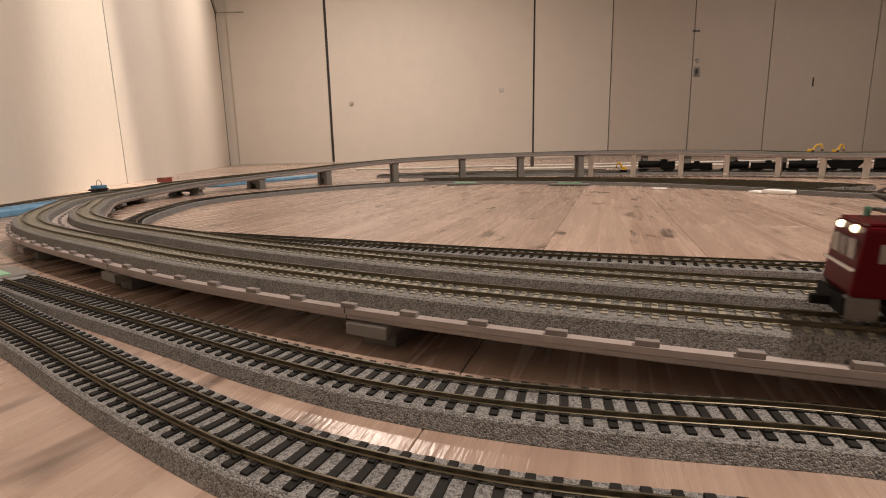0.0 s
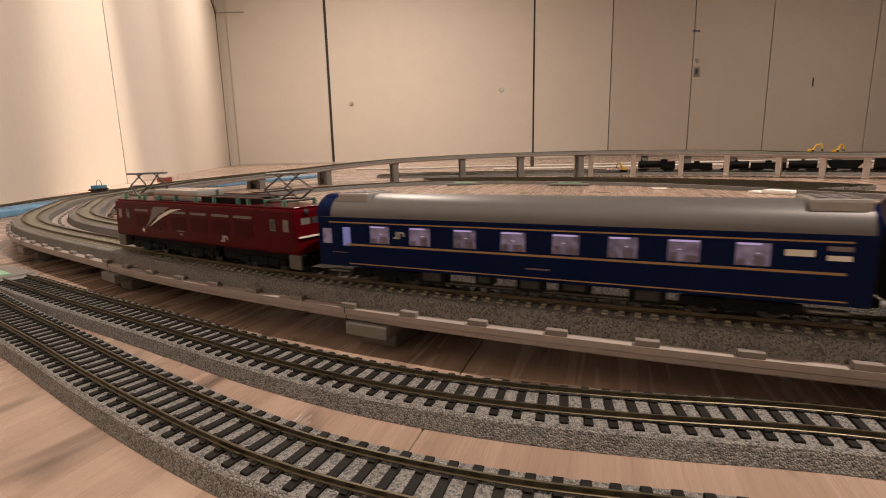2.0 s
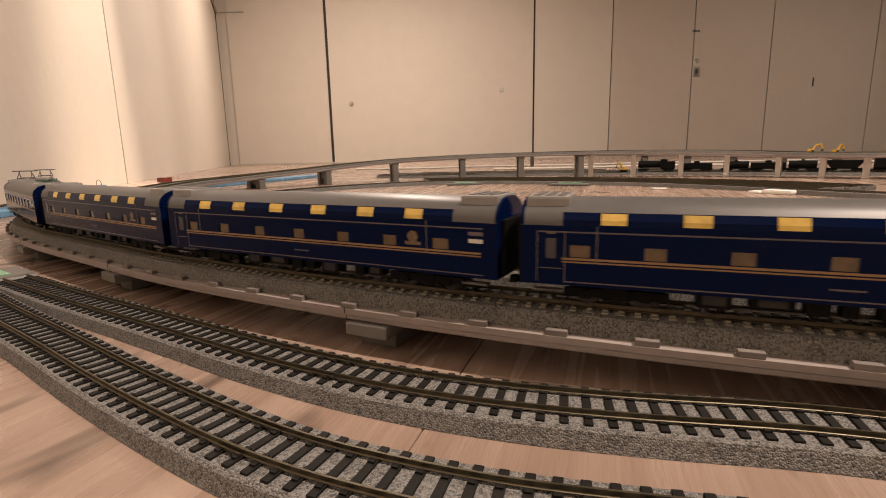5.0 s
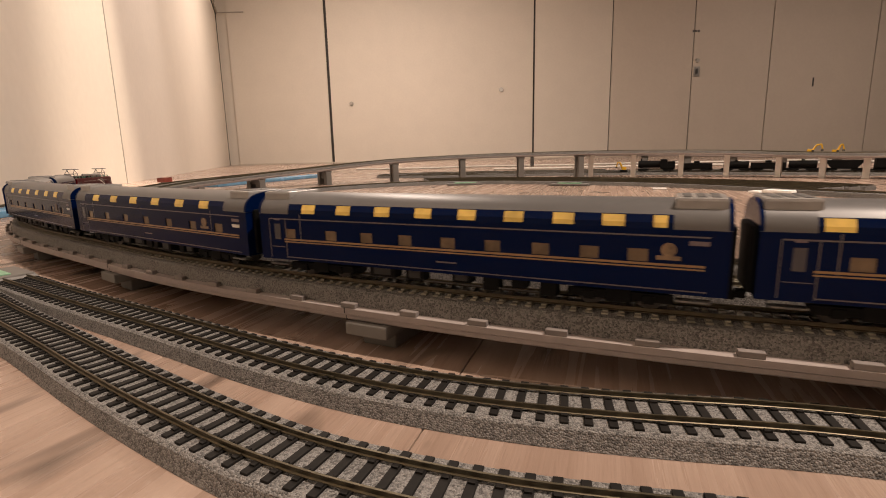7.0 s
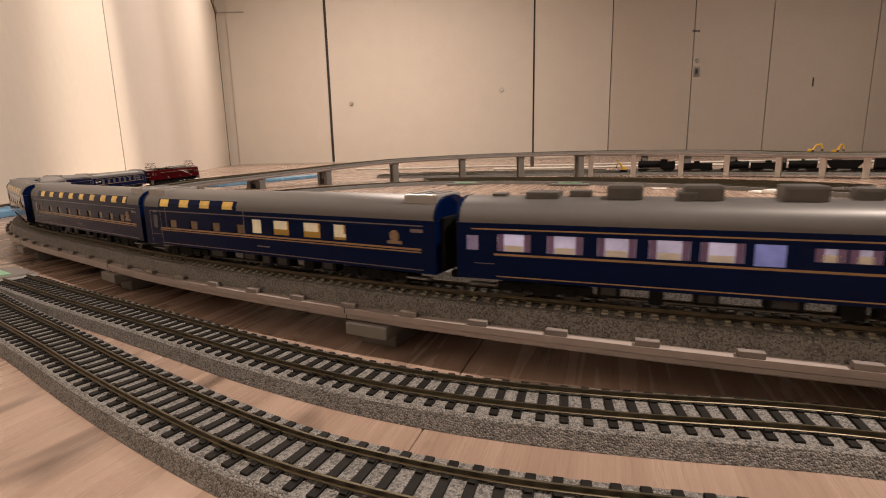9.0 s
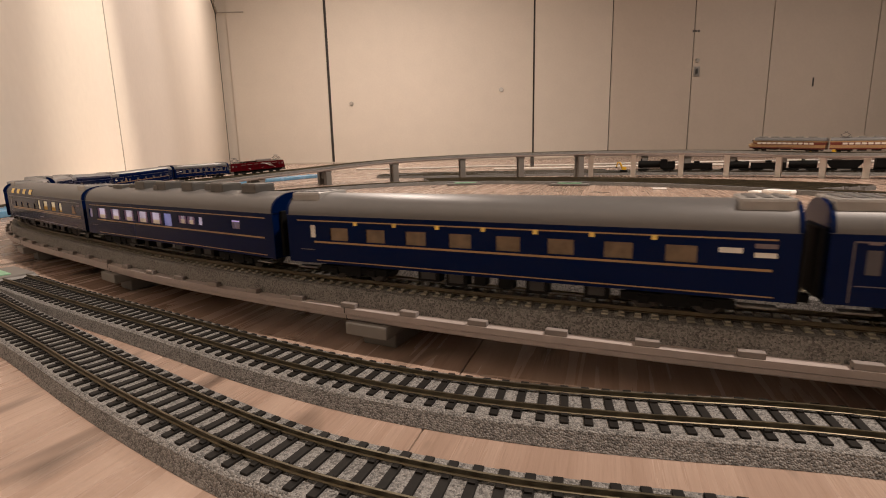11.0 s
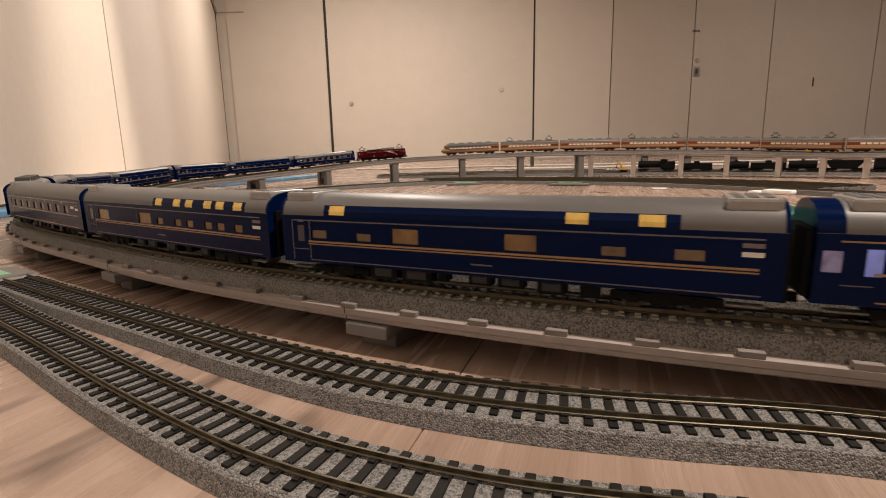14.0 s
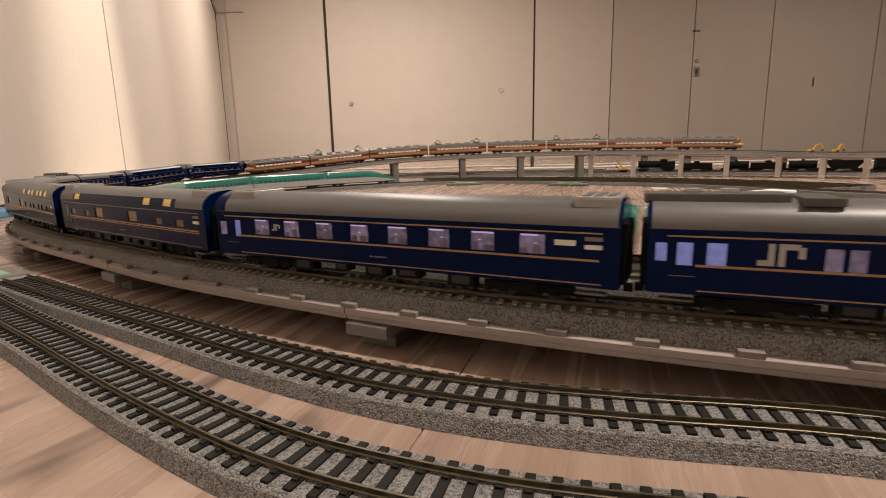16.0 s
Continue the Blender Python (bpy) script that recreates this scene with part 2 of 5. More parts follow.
WHITE_FOAM = mat("white_foam", (0.82, 0.82, 0.80), 0.7, grain=0.003, vary=0.05, bump=0.0002)
GREENISH = mat("pale_green_turnout_label", (0.22, 0.45, 0.29), 0.4, grain=0.003, vary=0.12)
CABLE = mat("white_cable_sheath", (0.70, 0.68, 0.63), 0.45, grain=0.004, vary=0.05)

# ---- helpers for meshes ----
MM = 0.001


def raw(name, verts, faces, material, smooth=False):
    me = bpy.data.meshes.new(name)
    me.from_pydata([tuple(map(float, v)) for v in verts], [], faces)
    me.materials.append(material)
    if smooth:
        me.polygons.foreach_set("use_smooth", [True] * len(me.polygons))
    me.update()
    return me


def part(name, bm, material=None, parent=None, label="", at=None):
    """Links a bmesh, or a ready mesh, as ONE object under a thing or a part."""
    if isinstance(bm, bmesh.types.BMesh):
        bmesh.ops.recalc_face_normals(bm, faces=bm.faces)
        me = bpy.data.meshes.new(name)
        bm.to_mesh(me)
        bm.free()
        me.materials.append(material)
    else:
        me = bm
    ob = new(name, me)
    if parent is not None:
        ob.parent = parent
    if at is not None:
        ob.matrix_basis = at
    if label:
        tagged(ob, label)
    return ob


def box(x0, x1, y0, y1, z0, z1, bevel=0.0, bm=None):
    b = bm or bmesh.new()
    g = bmesh.ops.create_cube(b, size=1)
    for v in g["verts"]:
        v.co = (x0 + (v.co.x + 0.5) * (x1 - x0), y0 + (v.co.y + 0.5) * (y1 - y0), z0 + (v.co.z + 0.5) * (z1 - z0))
    if bevel:
        es = {e for v in g["verts"] for e in v.link_edges}
        bmesh.ops.bevel(b, geom=list(es), offset=bevel, segments=2, affect="EDGES", profile=0.6)
    return b


def rod(a, b, r, bm=None, n=6):
    bmx = bm or bmesh.new()
    a, b = Vector(a), Vector(b)
    d = b - a
    m = Matrix.Translation((a + b) / 2) @ d.to_track_quat("Z", "Y").to_matrix().to_4x4()
    bmesh.ops.create_cone(bmx, cap_ends=True, segments=n, radius1=r, radius2=r, depth=d.length, matrix=m)
    return bmx


def smooth_line(pts, closed=False, step=0.004, rounds=12):
    """A smooth line through control points of the plan."""
    P = np.array(pts, float)
    n, out = len(P), []
    for i in range(n if closed else n - 1):
        a, b, c, d = [P[(i + k) % n] if closed else P[min(max(i + k, 0), n - 1)] for k in (-1, 0, 1, 2)]
        k1 = max(np.linalg.norm(b - a) ** 0.5, 1e-3)
        k2 = k1 + max(np.linalg.norm(c - b) ** 0.5, 1e-3)
        k3 = k2 + max(np.linalg.norm(d - c) ** 0.5, 1e-3)
        m = max(2, int(np.linalg.norm(c - b) / step))
        for t in np.linspace(k1, k2, m, endpoint=False):
            a1, a2, a3 = (k1 - t) / k1 * a + t / k1 * b, (k2 - t) / (k2 - k1) * b + (t - k1) / (k2 - k1) * c, (k3 - t) / (k3 - k2) * c + (t - k2) / (k3 - k2) * d
            b1, b2 = (k2 - t) / k2 * a1 + t / k2 * a2, (k3 - t) / (k3 - k1) * a2 + (t - k1) / (k3 - k1) * a3
            out.append((k2 - t) / (k2 - k1) * b1 + (t - k1) / (k2 - k1) * b2)
    if not closed:
        out.append(P[-1])
    out = np.array(out)
    for _ in range(rounds):
        k = (np.roll(out, 1, 0) + 2 * out + np.roll(out, -1, 0)) / 4
        if not closed:
            k[0], k[-1] = out[0], out[-1]
        out = k
    return out


def sides(Q, closed):
    T = np.roll(Q, -1, 0) - np.roll(Q, 1, 0)
    if not closed:
        T[0], T[-1] = Q[1] - Q[0], Q[-1] - Q[-2]
    T = T.copy()
    T[:, 2] = 0
    T /= np.linalg.norm(T, axis=1)[:, None]
    return np.stack([-T[:, 1], T[:, 0], 0 * T[:, 0]], 1)


def beside(Q, d, closed=False, dz=0.0):
    """The line that runs d metres to the left of Q."""
    return Q + sides(Q, closed) * d + np.array([0, 0, dz])


class Line:
    """A track's centre line at rail height, walked by length."""

    def __init__(self, Q, closed):
        self.Q, self.closed = Q, closed
        R = np.vstack([Q, Q[:1]]) if closed else Q
        self.R = R
        self.s = np.concatenate([[0], np.cumsum(np.linalg.norm(np.diff(R, axis=0), axis=1))])
        self.length = self.s[-1]

    def at(self, s):
        s = s % self.length if self.closed else min(max(s, 0), self.length)
        return Vector([np.interp(s, self.s, self.R[:, k]) for k in range(3)])

    def stand(self, s, base=0.046, flip=False):
        """The pose of a vehicle whose bogies stand base metres before and behind s."""
        a, b = self.at(s - base), self.at(s + base)
        if flip:
            a, b = b, a
        x = (b - a).normalized()
        y = Vector((0, 0, 1)).cross(x).normalized()
        z = x.cross(y)
        m = Matrix((x, y, z)).transposed().to_4x4()
        m.translation = (a + b) / 2
        return m


def sweep(name, Q, profile, material, closed=False, smooth=False, caps=True):
    """A profile of (sideways, up) corners drawn along Q."""
    N = sides(Q, closed)
    n, k = len(Q), len(profile)
    V = np.concatenate([Q + N * o + np.array([0, 0, z]) for o, z in profile]).reshape(k, n, 3).transpose(1, 0, 2).reshape(-1, 3)
    F = []
    for i in range(n if closed else n - 1):
        j = (i + 1) % n
        for a in range(k):
            b = (a + 1) % k
            F.append((i * k + a, j * k + a, j * k + b, i * k + b))
    if not closed and caps:
        F += [tuple(range(k)), tuple((n - 1) * k + a for a in reversed(range(k)))]
    return raw(name, V, F, material, smooth)


# ---- room ----
FLOOR_TURN = 18.6
WALL_Y = 6.0


def thing(name, label, category, kind="", group="", at=None):
    e = new(name)
    tagged(e, label, category, group, kind)
    if at is not None:
        e.matrix_basis = at
    return e


def setting(name, bm, material, label="", category=""):
    return tagged(part(name, bm, material), label, category, "", "structure")


def left_wall_x(y):
    return -2.53 + (WALL_Y - y) * 0.355


floor = setting("floor", box(-2.9, 6.5, -2.0, 6.2, -0.05, -0.0125), UNDER, "pale oak-look plank flooring with knots", "floor")
X_RIGHT, Y_BACK, HIGH = 6.3, -1.8, 2.4
# dark colour for the two unseen walls, chosen to keep bounce light low
DIM = mat("unseen_wall_dark_brown", (0.09, 0.07, 0.055), 0.9, grain=0.02, vary=0.15)
a, b = Vector((left_wall_x(Y_BACK), Y_BACK, 0)), Vector((left_wall_x(WALL_Y), WALL_Y, 0))
wl = bmesh.new()
d = (b - a).normalized()
nrm = Vector((-d.y, d.x, 0)) * 0.1
vs = [wl.verts.new(p + Vector((0, 0, z))) for z in (-0.012, HIGH) for p in (a, b, b + nrm, a + nrm)]
for f4 in ((0, 1, 2, 3), (4, 5, 6, 7), (0, 1, 5, 4), (1, 2, 6, 5), (2, 3, 7, 6), (3, 0, 4, 7)):
    wl.faces.new([vs[i] for i in f4])
wall_west = setting("wall_west", wl, WALL, "cream papered wall lit by downlights", "wall")
wall_north = setting("wall_north", box(-2.75, X_RIGHT, WALL_Y, WALL_Y + 0.1, -0.012, HIGH), WALL, "cream wall of tall flush panels", "wall")
wall_east = setting("wall_east", box(X_RIGHT, X_RIGHT + 0.1, Y_BACK, WALL_Y, -0.012, HIGH), DIM, "unseen wall, coloured dark brown to cut bounce light", "wall")
wall_south = setting("wall_south", box(-0.5, X_RIGHT, Y_BACK - 0.1, Y_BACK, -0.012, HIGH), DIM, "unseen wall, coloured dark brown to cut bounce light", "wall")
ceiling = setting("ceiling", box(-2.9, X_RIGHT + 0.1, Y_BACK - 0.1, WALL_Y + 0.1, HIGH, HIGH + 0.1), CEIL, "plain dark grey-brown ceiling", "ceiling")


def on_west(y, z, out=0.0):
    """A place on the west wall, out metres before it."""
    return Vector((left_wall_x(y), y, z)) + Vector((1, 0.355, 0)).normalized() * out


def west_strip(name, y0, y1, z0, z1, out, material, parent):
    bm = bmesh.new()
    vv = [bm.verts.new(on_west(y, z, o)) for o in (0.0, out) for y, z in ((y0, z0), (y1, z0), (y1, z1), (y0, z1))]
    for f4 in ((0, 1, 2, 3), (4, 5, 6, 7), (0, 1, 5, 4), (1, 2, 6, 5), (2, 3, 7, 6), (3, 0, 4, 7)):
        bm.faces.new([vv[i] for i in f4])
    return part(name, bm, material, parent)


west_strip("joint", 1.4385, 1.4405, 0, 1.9, 0.002, JOINT, wall_west)
west_strip("picture_rail", 2.4, 5.99, 1.70, 1.735, 0.02, TRIM, wall_west)
west_strip("rail_shadow_gap", 2.4, 5.99, 1.68, 1.70, 0.006, SEAM, wall_west)
west_strip("corner_gap", 5.93, 5.975, 0, 2.3, 0.004, SEAM, wall_west)

# flush panels of the north wall, a door leaf among them
EDGES = (-2.42, -1.285, 1.105, 1.995, 2.935, 3.83, 5.04, 6.2)
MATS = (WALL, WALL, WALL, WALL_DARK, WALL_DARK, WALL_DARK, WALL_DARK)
panels = []
for i, (x0, x1) in enumerate(zip(EDGES[:-1], EDGES[1:])):
    gap = 0.016 if i in (0, 1) else 0.006
    pn = thing("wall_panel" if i != 3 else "door_1", "tall cream flush sliding panel" if i < 3 else "tall beige flush door leaf", "panel" if i != 3 else "door", "structure")
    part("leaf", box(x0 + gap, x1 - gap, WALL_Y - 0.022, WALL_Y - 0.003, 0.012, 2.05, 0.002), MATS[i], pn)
    part("shadow_gap", box(x1 - gap + 0.001, x1 + gap - 0.001, WALL_Y - 0.006, WALL_Y - 0.002, 0.0, 2.05), SEAM, pn)
    panels.append(pn)
setting("trim", box(-2.52, -2.20, WALL_Y - 0.035, WALL_Y - 0.024, 1.70, 1.710, 0.002), JOINT, "short grey-brown trim strip in the corner", "trim")
setting("baseboard", box(-2.42, X_RIGHT, WALL_Y - 0.034, WALL_Y - 0.0235, -0.01, 0.014, 0.002), TRIM, "low painted skirting", "skirting")


def knob(parent, x, z, r=0.027):
    bm = bmesh.new()
    bmesh.ops.create_cone(bm, cap_ends=True, segments=24, radius1=r, radius2=r * 0.82, depth=0.022, matrix=Matrix.Translation((x, WALL_Y - 0.034, z)) @ pose(0, 0, 0, 90))
    part("round_pull", bm, STEEL, parent, "round metal finger pull")


knob(panels[1], 0.72, 0.80)
knob(panels[1], -1.035, 0.68, 0.026)
bm = box(2.955, 3.02, WALL_Y - 0.03, WALL_Y - 0.0205, 0.90, 1.01, 0.003)
lock = part("lock_plate", bm, STEEL, panels[3], "metal lock plate with thumb turn")
part("thumb_turn", box(2.975, 2.992, WALL_Y - 0.045, WALL_Y - 0.0305, 0.93, 0.985, 0.002), DARKGREY, lock)
knob(panels[3], 2.985, 1.075, 0.024)
for k in range(3):
    part("printed_mark", box(2.91 + k * 0.03, 2.932 + k * 0.03, WALL_Y - 0.0235, WALL_Y - 0.0215, 1.385, 1.41), DARKGREY, panels[3])
part("recessed_pull", box(4.36 - 0.012, 4.36 + 0.006, WALL_Y - 0.026, WALL_Y - 0.0215, 0.76, 0.86, 0.001), DARKGREY, panels[4])

# ---- track plan ----
VIADUCT = [(0.30, 0.022, 0.0195), (0.18, 0.0705, 0.0195), (0.097, 0.1048, 0.0195), (0.054, 0.1215, 0.0195), (-0.001, 0.146, 0.0195), (-0.05, 0.1715, 0.0195),
           (-0.11, 0.207, 0.0195), (-0.17, 0.25, 0.0195), (-0.233, 0.296, 0.0195), (-0.285, 0.341, 0.0195), (-0.33, 0.395, 0.0195), (-0.372, 0.465, 0.0195)]
VIADUCT += [(-0.4473, 0.6, 0.0178), (-0.4794, 0.735, 0.0178), (-0.4651, 0.86, 0.0239), (-0.4214, 1.0, 0.0281), (-0.3285, 1.09, 0.0361), (-0.2213, 1.16, 0.0461),
            (-0.1091, 1.2, 0.0538), (0.0271, 1.22, 0.0589), (0.1648, 1.22, 0.0613), (0.3001, 1.21, 0.0624), (0.4429, 1.19, 0.0617), (0.574, 1.13, 0.0592)]
VIADUCT += [(0.6829, 1.06, 0.0545), (0.7433, 0.98, 0.0500), (0.83, 0.9, 0.0470), (0.98, 0.83, 0.042), (1.2, 0.76, 0.034), (1.45, 0.69, 0.024), (1.65, 0.6, 0.0195)]
VIADUCT += [(1.88, 0.42, 0.0195), (1.95, 0.15, 0.0195), (1.85, -0.12, 0.0195), (1.55, -0.26, 0.0195), (1.1, -0.27, 0.0195), (0.65, -0.14, 0.0195)]
SPACING = 0.034
OUT_Q = smooth_line(VIADUCT, True)
IN_Q = beside(OUT_Q, -SPACING, True)
OUTER, INNER = Line(OUT_Q, True), Line(IN_Q, True)
Z = 0.008
FRONT_A = smooth_line([(1.3, -0.33, Z), (0.65, -0.20, Z), (0.30, -0.04, Z), (0.15, 0.052, Z), (0.075, 0.085, Z), (0.045, 0.0905, Z), (0.013, 0.098, Z), (-0.012, 0.107, Z), (-0.043, 0.123, Z), (-0.088, 0.151, Z),
                       (-0.157, 0.194, Z), (-0.180, 0.2094, Z), (-0.197, 0.2205, Z)])
FRONT_B = smooth_line([(1.25, -0.437, Z), (0.52, -0.208, Z), (0.208, -0.031, Z), (0.0936, 0.0447, Z), (0.047, 0.0595, Z), (0.013, 0.0664, Z), (-0.0005, 0.0704, Z), (-0.0108, 0.0745, Z), (-0.0189, 0.0775, Z), (-0.0304, 0.0828, Z), (-0.046, 0.0922, Z),
                       (-0.0625, 0.1030, Z), (-0.0855, 0.1188, Z), (-0.1188, 0.1432, Z), (-0.1646, 0.1755, Z), (-0.241, 0.233, Z), (-0.345, 0.316, Z), (-0.437, 0.416, Z)])
LOW = 0.006
FRONT_A[:, :2] *= 1.04
FRONT_A[:, 2] = FRONT_B[:, 2] = LOW
LOOP_Q = smooth_line([(1.9, 0.02, Z), (1.3, -0.03, Z), (0.75, 0.045, Z), (0.42, 0.123, Z), (0.25, 0.18, Z), (0.152, 0.214, Z), (0.062, 0.246, Z), (0.005, 0.270, Z), (-0.064, 0.301, Z), (-0.15, 0.338, Z), (-0.225, 0.375, Z),
                      (-0.268, 0.42, Z), (-0.295, 0.48, Z), (-0.315, 0.56, Z), (-0.327, 0.64, Z), (-0.315, 0.72, Z), (-0.262, 0.83, Z), (-0.185, 0.925, Z), (-0.09, 0.995, Z), (0.022, 1.022, Z), (0.13, 0.99, Z), (0.233, 0.93, Z),
                      (0.33, 0.852, Z), (0.40, 0.765, Z), (0.44, 0.68, Z), (0.475, 0.58, Z), (0.55, 0.48, Z), (0.75, 0.40, Z), (1.3, 0.38, Z)])
LOOP = Line(LOOP_Q, False)
YARD_1 = smooth_line([(-0.05, 1.335, Z), (0.15, 1.325, Z), (0.33, 1.30, Z), (0.55, 1.23, Z), (0.75, 1.10, Z), (0.90, 0.985, Z), (1.15, 0.90, Z)])
YARD_2 = smooth_line([(-0.10, 1.42, Z), (0.10, 1.415, Z), (0.35, 1.375, Z), (0.60, 1.295, Z), (0.82, 1.17, Z), (1.0, 1.06, Z)])
YARD_3 = smooth_line([(-0.06, 1.48, Z), (0.20, 1.475, Z), (0.45, 1.43, Z), (0.72, 1.34, Z), (1.0, 1.18, Z)])
FAR_CURVE = smooth_line([(0.5, 1.52, Z), (0.1, 1.56, Z), (-0.08, 1.55, Z), (-0.17, 1.49, Z), (-0.17, 1.415, Z), (-0.08, 1.365, Z), (0.10, 1.365, Z)])
WEST = smooth_line([(-0.53, 0.42, Z), (-0.565, 0.62, Z), (-0.60, 0.763, Z), (-0.634, 0.945, Z), (-0.632, 1.13, Z), (-0.58, 1.35, Z), (-0.50, 1.55, Z)])

RAIL_PROFILE = [(o * 0.5, z * 0.62) for o, z in ((-0.0009, -0.0021), (-0.0009, -0.0018), (-0.0003, -0.0015), (-0.0003, -0.0007), (-0.00045, -0.0005), (-0.00045, 0.0), (0.00045, 0.0), (0.00045, -0.0005), (0.0003, -0.0007), (0.0003, -0.0015), (0.0009, -0.0018), (0.0009, -0.0021))]


def track(label, Q, closed, ties, pitch, tie_size, base, half, stretch, ballast):
    """Roadbed, two rails and sleepers along Q. stretch: the two ends, in metres along Q, between which sleepers are parts of their own."""
    t = thing("model_railway_track", label, "model track", group="model railway tracks")
    line = Line(Q, closed)
    top = half - 0.0015
    part("roadbed", sweep("roadbed", Q, [(-half, base), (-top - 0.0003, -0.0023), (-top + 0.0005, -0.0018), (top - 0.0005, -0.0018), (top + 0.0003, -0.0023), (half, base)], ballast, closed), None, t)
    for o in (-0.0045, 0.0045):
        part("rail", sweep("rail", beside(Q, o, closed), RAIL_PROFILE, RAIL, closed), None, t)
    L, W, H = tie_size
    b = box(-W / 2, W / 2, -L / 2, L / 2, -0.0022, -0.0022 + H, 0.00015)
    for o in (-0.0045, 0.0045):
        for k in (-0.0013, 0.0013):
            box(-W * 0.36, W * 0.36, o + k - 0.0005, o + k + 0.0005, -0.0022 + H - 0.0001, -0.0022 + H + 0.0004, bm=b)
    me = bpy.data.meshes.new("sleeper")
    bmesh.ops.recalc_face_normals(b, faces=b.faces)
    b.to_mesh(me)
    b.free()
    me.materials.append(ties)
    lo = bmesh.new()
    box(-W / 2, W / 2, -L / 2, L / 2, -0.0022, -0.0022 + H, bm=lo)
    co = np.array([v.co for v in lo.verts])
    fc = [[v.index for v in f.verts] for f in lo.faces]
    lo.free()
    V, F, made = [], [], 0
    for i in range(int(line.length / pitch)):
        s = (i + 0.5) * pitch
        m = line.stand(s, 0.002)
        if stretch[0] < s < stretch[1] and made < 300:
            part("sleeper", me, None, t, at=m)
            made += 1
        else:
            n0 = len(V)
            A = np.array(m)
            V.extend((co @ A[:3, :3].T + A[:3, 3]).tolist())
            F.extend([[n0 + j for j in f] for f in fc])
    if F:
        tagged(part("far_sleepers", raw("far_sleepers", V, F, ties), None, t), kind="stuff")
    return t


track("grey ballasted viaduct track with pale concrete sleepers", OUT_Q, True, TIE_PALE, 0.0039, (0.0155, 0.0017, 0.0008), -0.0068, 0.0120, (0.17, 1.3), BALLAST)
track("grey ballasted viaduct track with pale concrete sleepers", IN_Q, True, TIE_PALE, 0.0039, (0.0155, 0.0017, 0.0008), -0.0068, 0.0120, (0.14, 1.25), BALLAST)
front_a = track("grey ballasted floor track with dark sleepers in front of the viaduct", FRONT_A, False, TIE_DARK, 0.0047, (0.0165, 0.0018, 0.0009), -0.0059, 0.0106, (1.25, 2.1), BALLAST_DARK)
front_b = track("grey ballasted single floor track with dark sleepers", FRONT_B, False, TIE_DARK, 0.0047, (0.0165, 0.0018, 0.0009), -0.0059, 0.0106, (1.1, 1.9), BALLAST_DARK)
track("grey ballasted floor loop with dark sleepers inside the viaduct", LOOP_Q, False, TIE_DARK, 0.0047, (0.0165, 0.0018, 0.0009), -0.0079, 0.0109, (1.4, 2.7), BALLAST_DARK)
far_side = LOOP_Q[[k for k, q in enumerate(LOOP_Q) if q[1] > 0.62 and q[0] > -0.02 and k > len(LOOP_Q) * 0.5]]
SIDINGS = [beside(far_side, 0.030 * k) for k in (1, 2, 3, 4)]
for q in (*SIDINGS, YARD_1, YARD_2, YARD_3, FAR_CURVE, WEST):
    track("grey ballasted yard track with dark sleepers on the floor", q, False, TIE_DARK, 0.0047, (0.0165, 0.0018, 0.0009), -0.0079, 0.0109, (9, 9), BALLAST_DARK)

def joiner(owner, Q, x, y):
    """Bronze rail joiners where two track sections meet."""
    k = int(np.argmin(np.hypot(Q[:, 0] - x, Q[:, 1] - y)))
    line = Line(Q, False)
    m = line.stand(line.s[k], 0.003)
    for o in (-0.0045, 0.0045):
        for e in (-0.0007, 0.0007):
            part("rail_joiner", box(-0.0035, 0.0035, o + e - 0.00025, o + e + 0.00025, -0.0012, -0.0006, 0.0001), RAIL, owner, at=m)


joiner(front_a, FRONT_A, -0.029, 0.119)
joiner(front_b, FRONT_B, -0.037, 0.0865)

# viaduct deck: one double-width trough with a stepped fascia
viaduct = thing("model_viaduct", "grey plastic double-track model viaduct on piers", "viaduct")
E0, E1 = 0.0150, -SPACING - 0.0150
DECK_PROFILE = [(E0, -0.0065), (E0, -0.0082), (E0 - 0.0007, -0.0086), (E0 - 0.0007, -0.0098), (E0 - 0.0016, -0.0104), (E1 + 0.0016, -0.0104), (E1 + 0.0007, -0.0098), (E1 + 0.0007, -0.0086), (E1, -0.0082), (E1, -0.0065)]
part("deck", sweep("deck", OUT_Q, DECK_PROFILE, DECK, True), None, viaduct)
clip = bmesh.new()
box(-0.0027, 0.0027, -0.0010, 0.0010, 0, 0.0015, 0.0002, bm=clip)
clip_me = bpy.data.meshes.new("clip")
clip.to_mesh(clip_me)
clip.free()
clip_me.materials.append(CLIP)
for i in range(62):
    s = 0.14 + i * 0.0208
    for o in (0.0137, -SPACING / 2, -SPACING - 0.0137):
        m = OUTER.stand(s, 0.003) @ pose(0, o, -0.0065)
        part("clip", clip_me, None, viaduct, at=m)


for s in (0.349, 0.62, 0.205, 0.49):
    for o, w in ((E0 - 0.0003, 0.0009), (E0 - 0.0011, 0.0009)):
        part("deck_joint", box(-0.00012, 0.00012, o - w / 2, o + w / 2, -0.0103 if o < E0 - 0.0008 else -0.0081, -0.00645), SEAM, viaduct, at=OUTER.stand(s, 0.003))


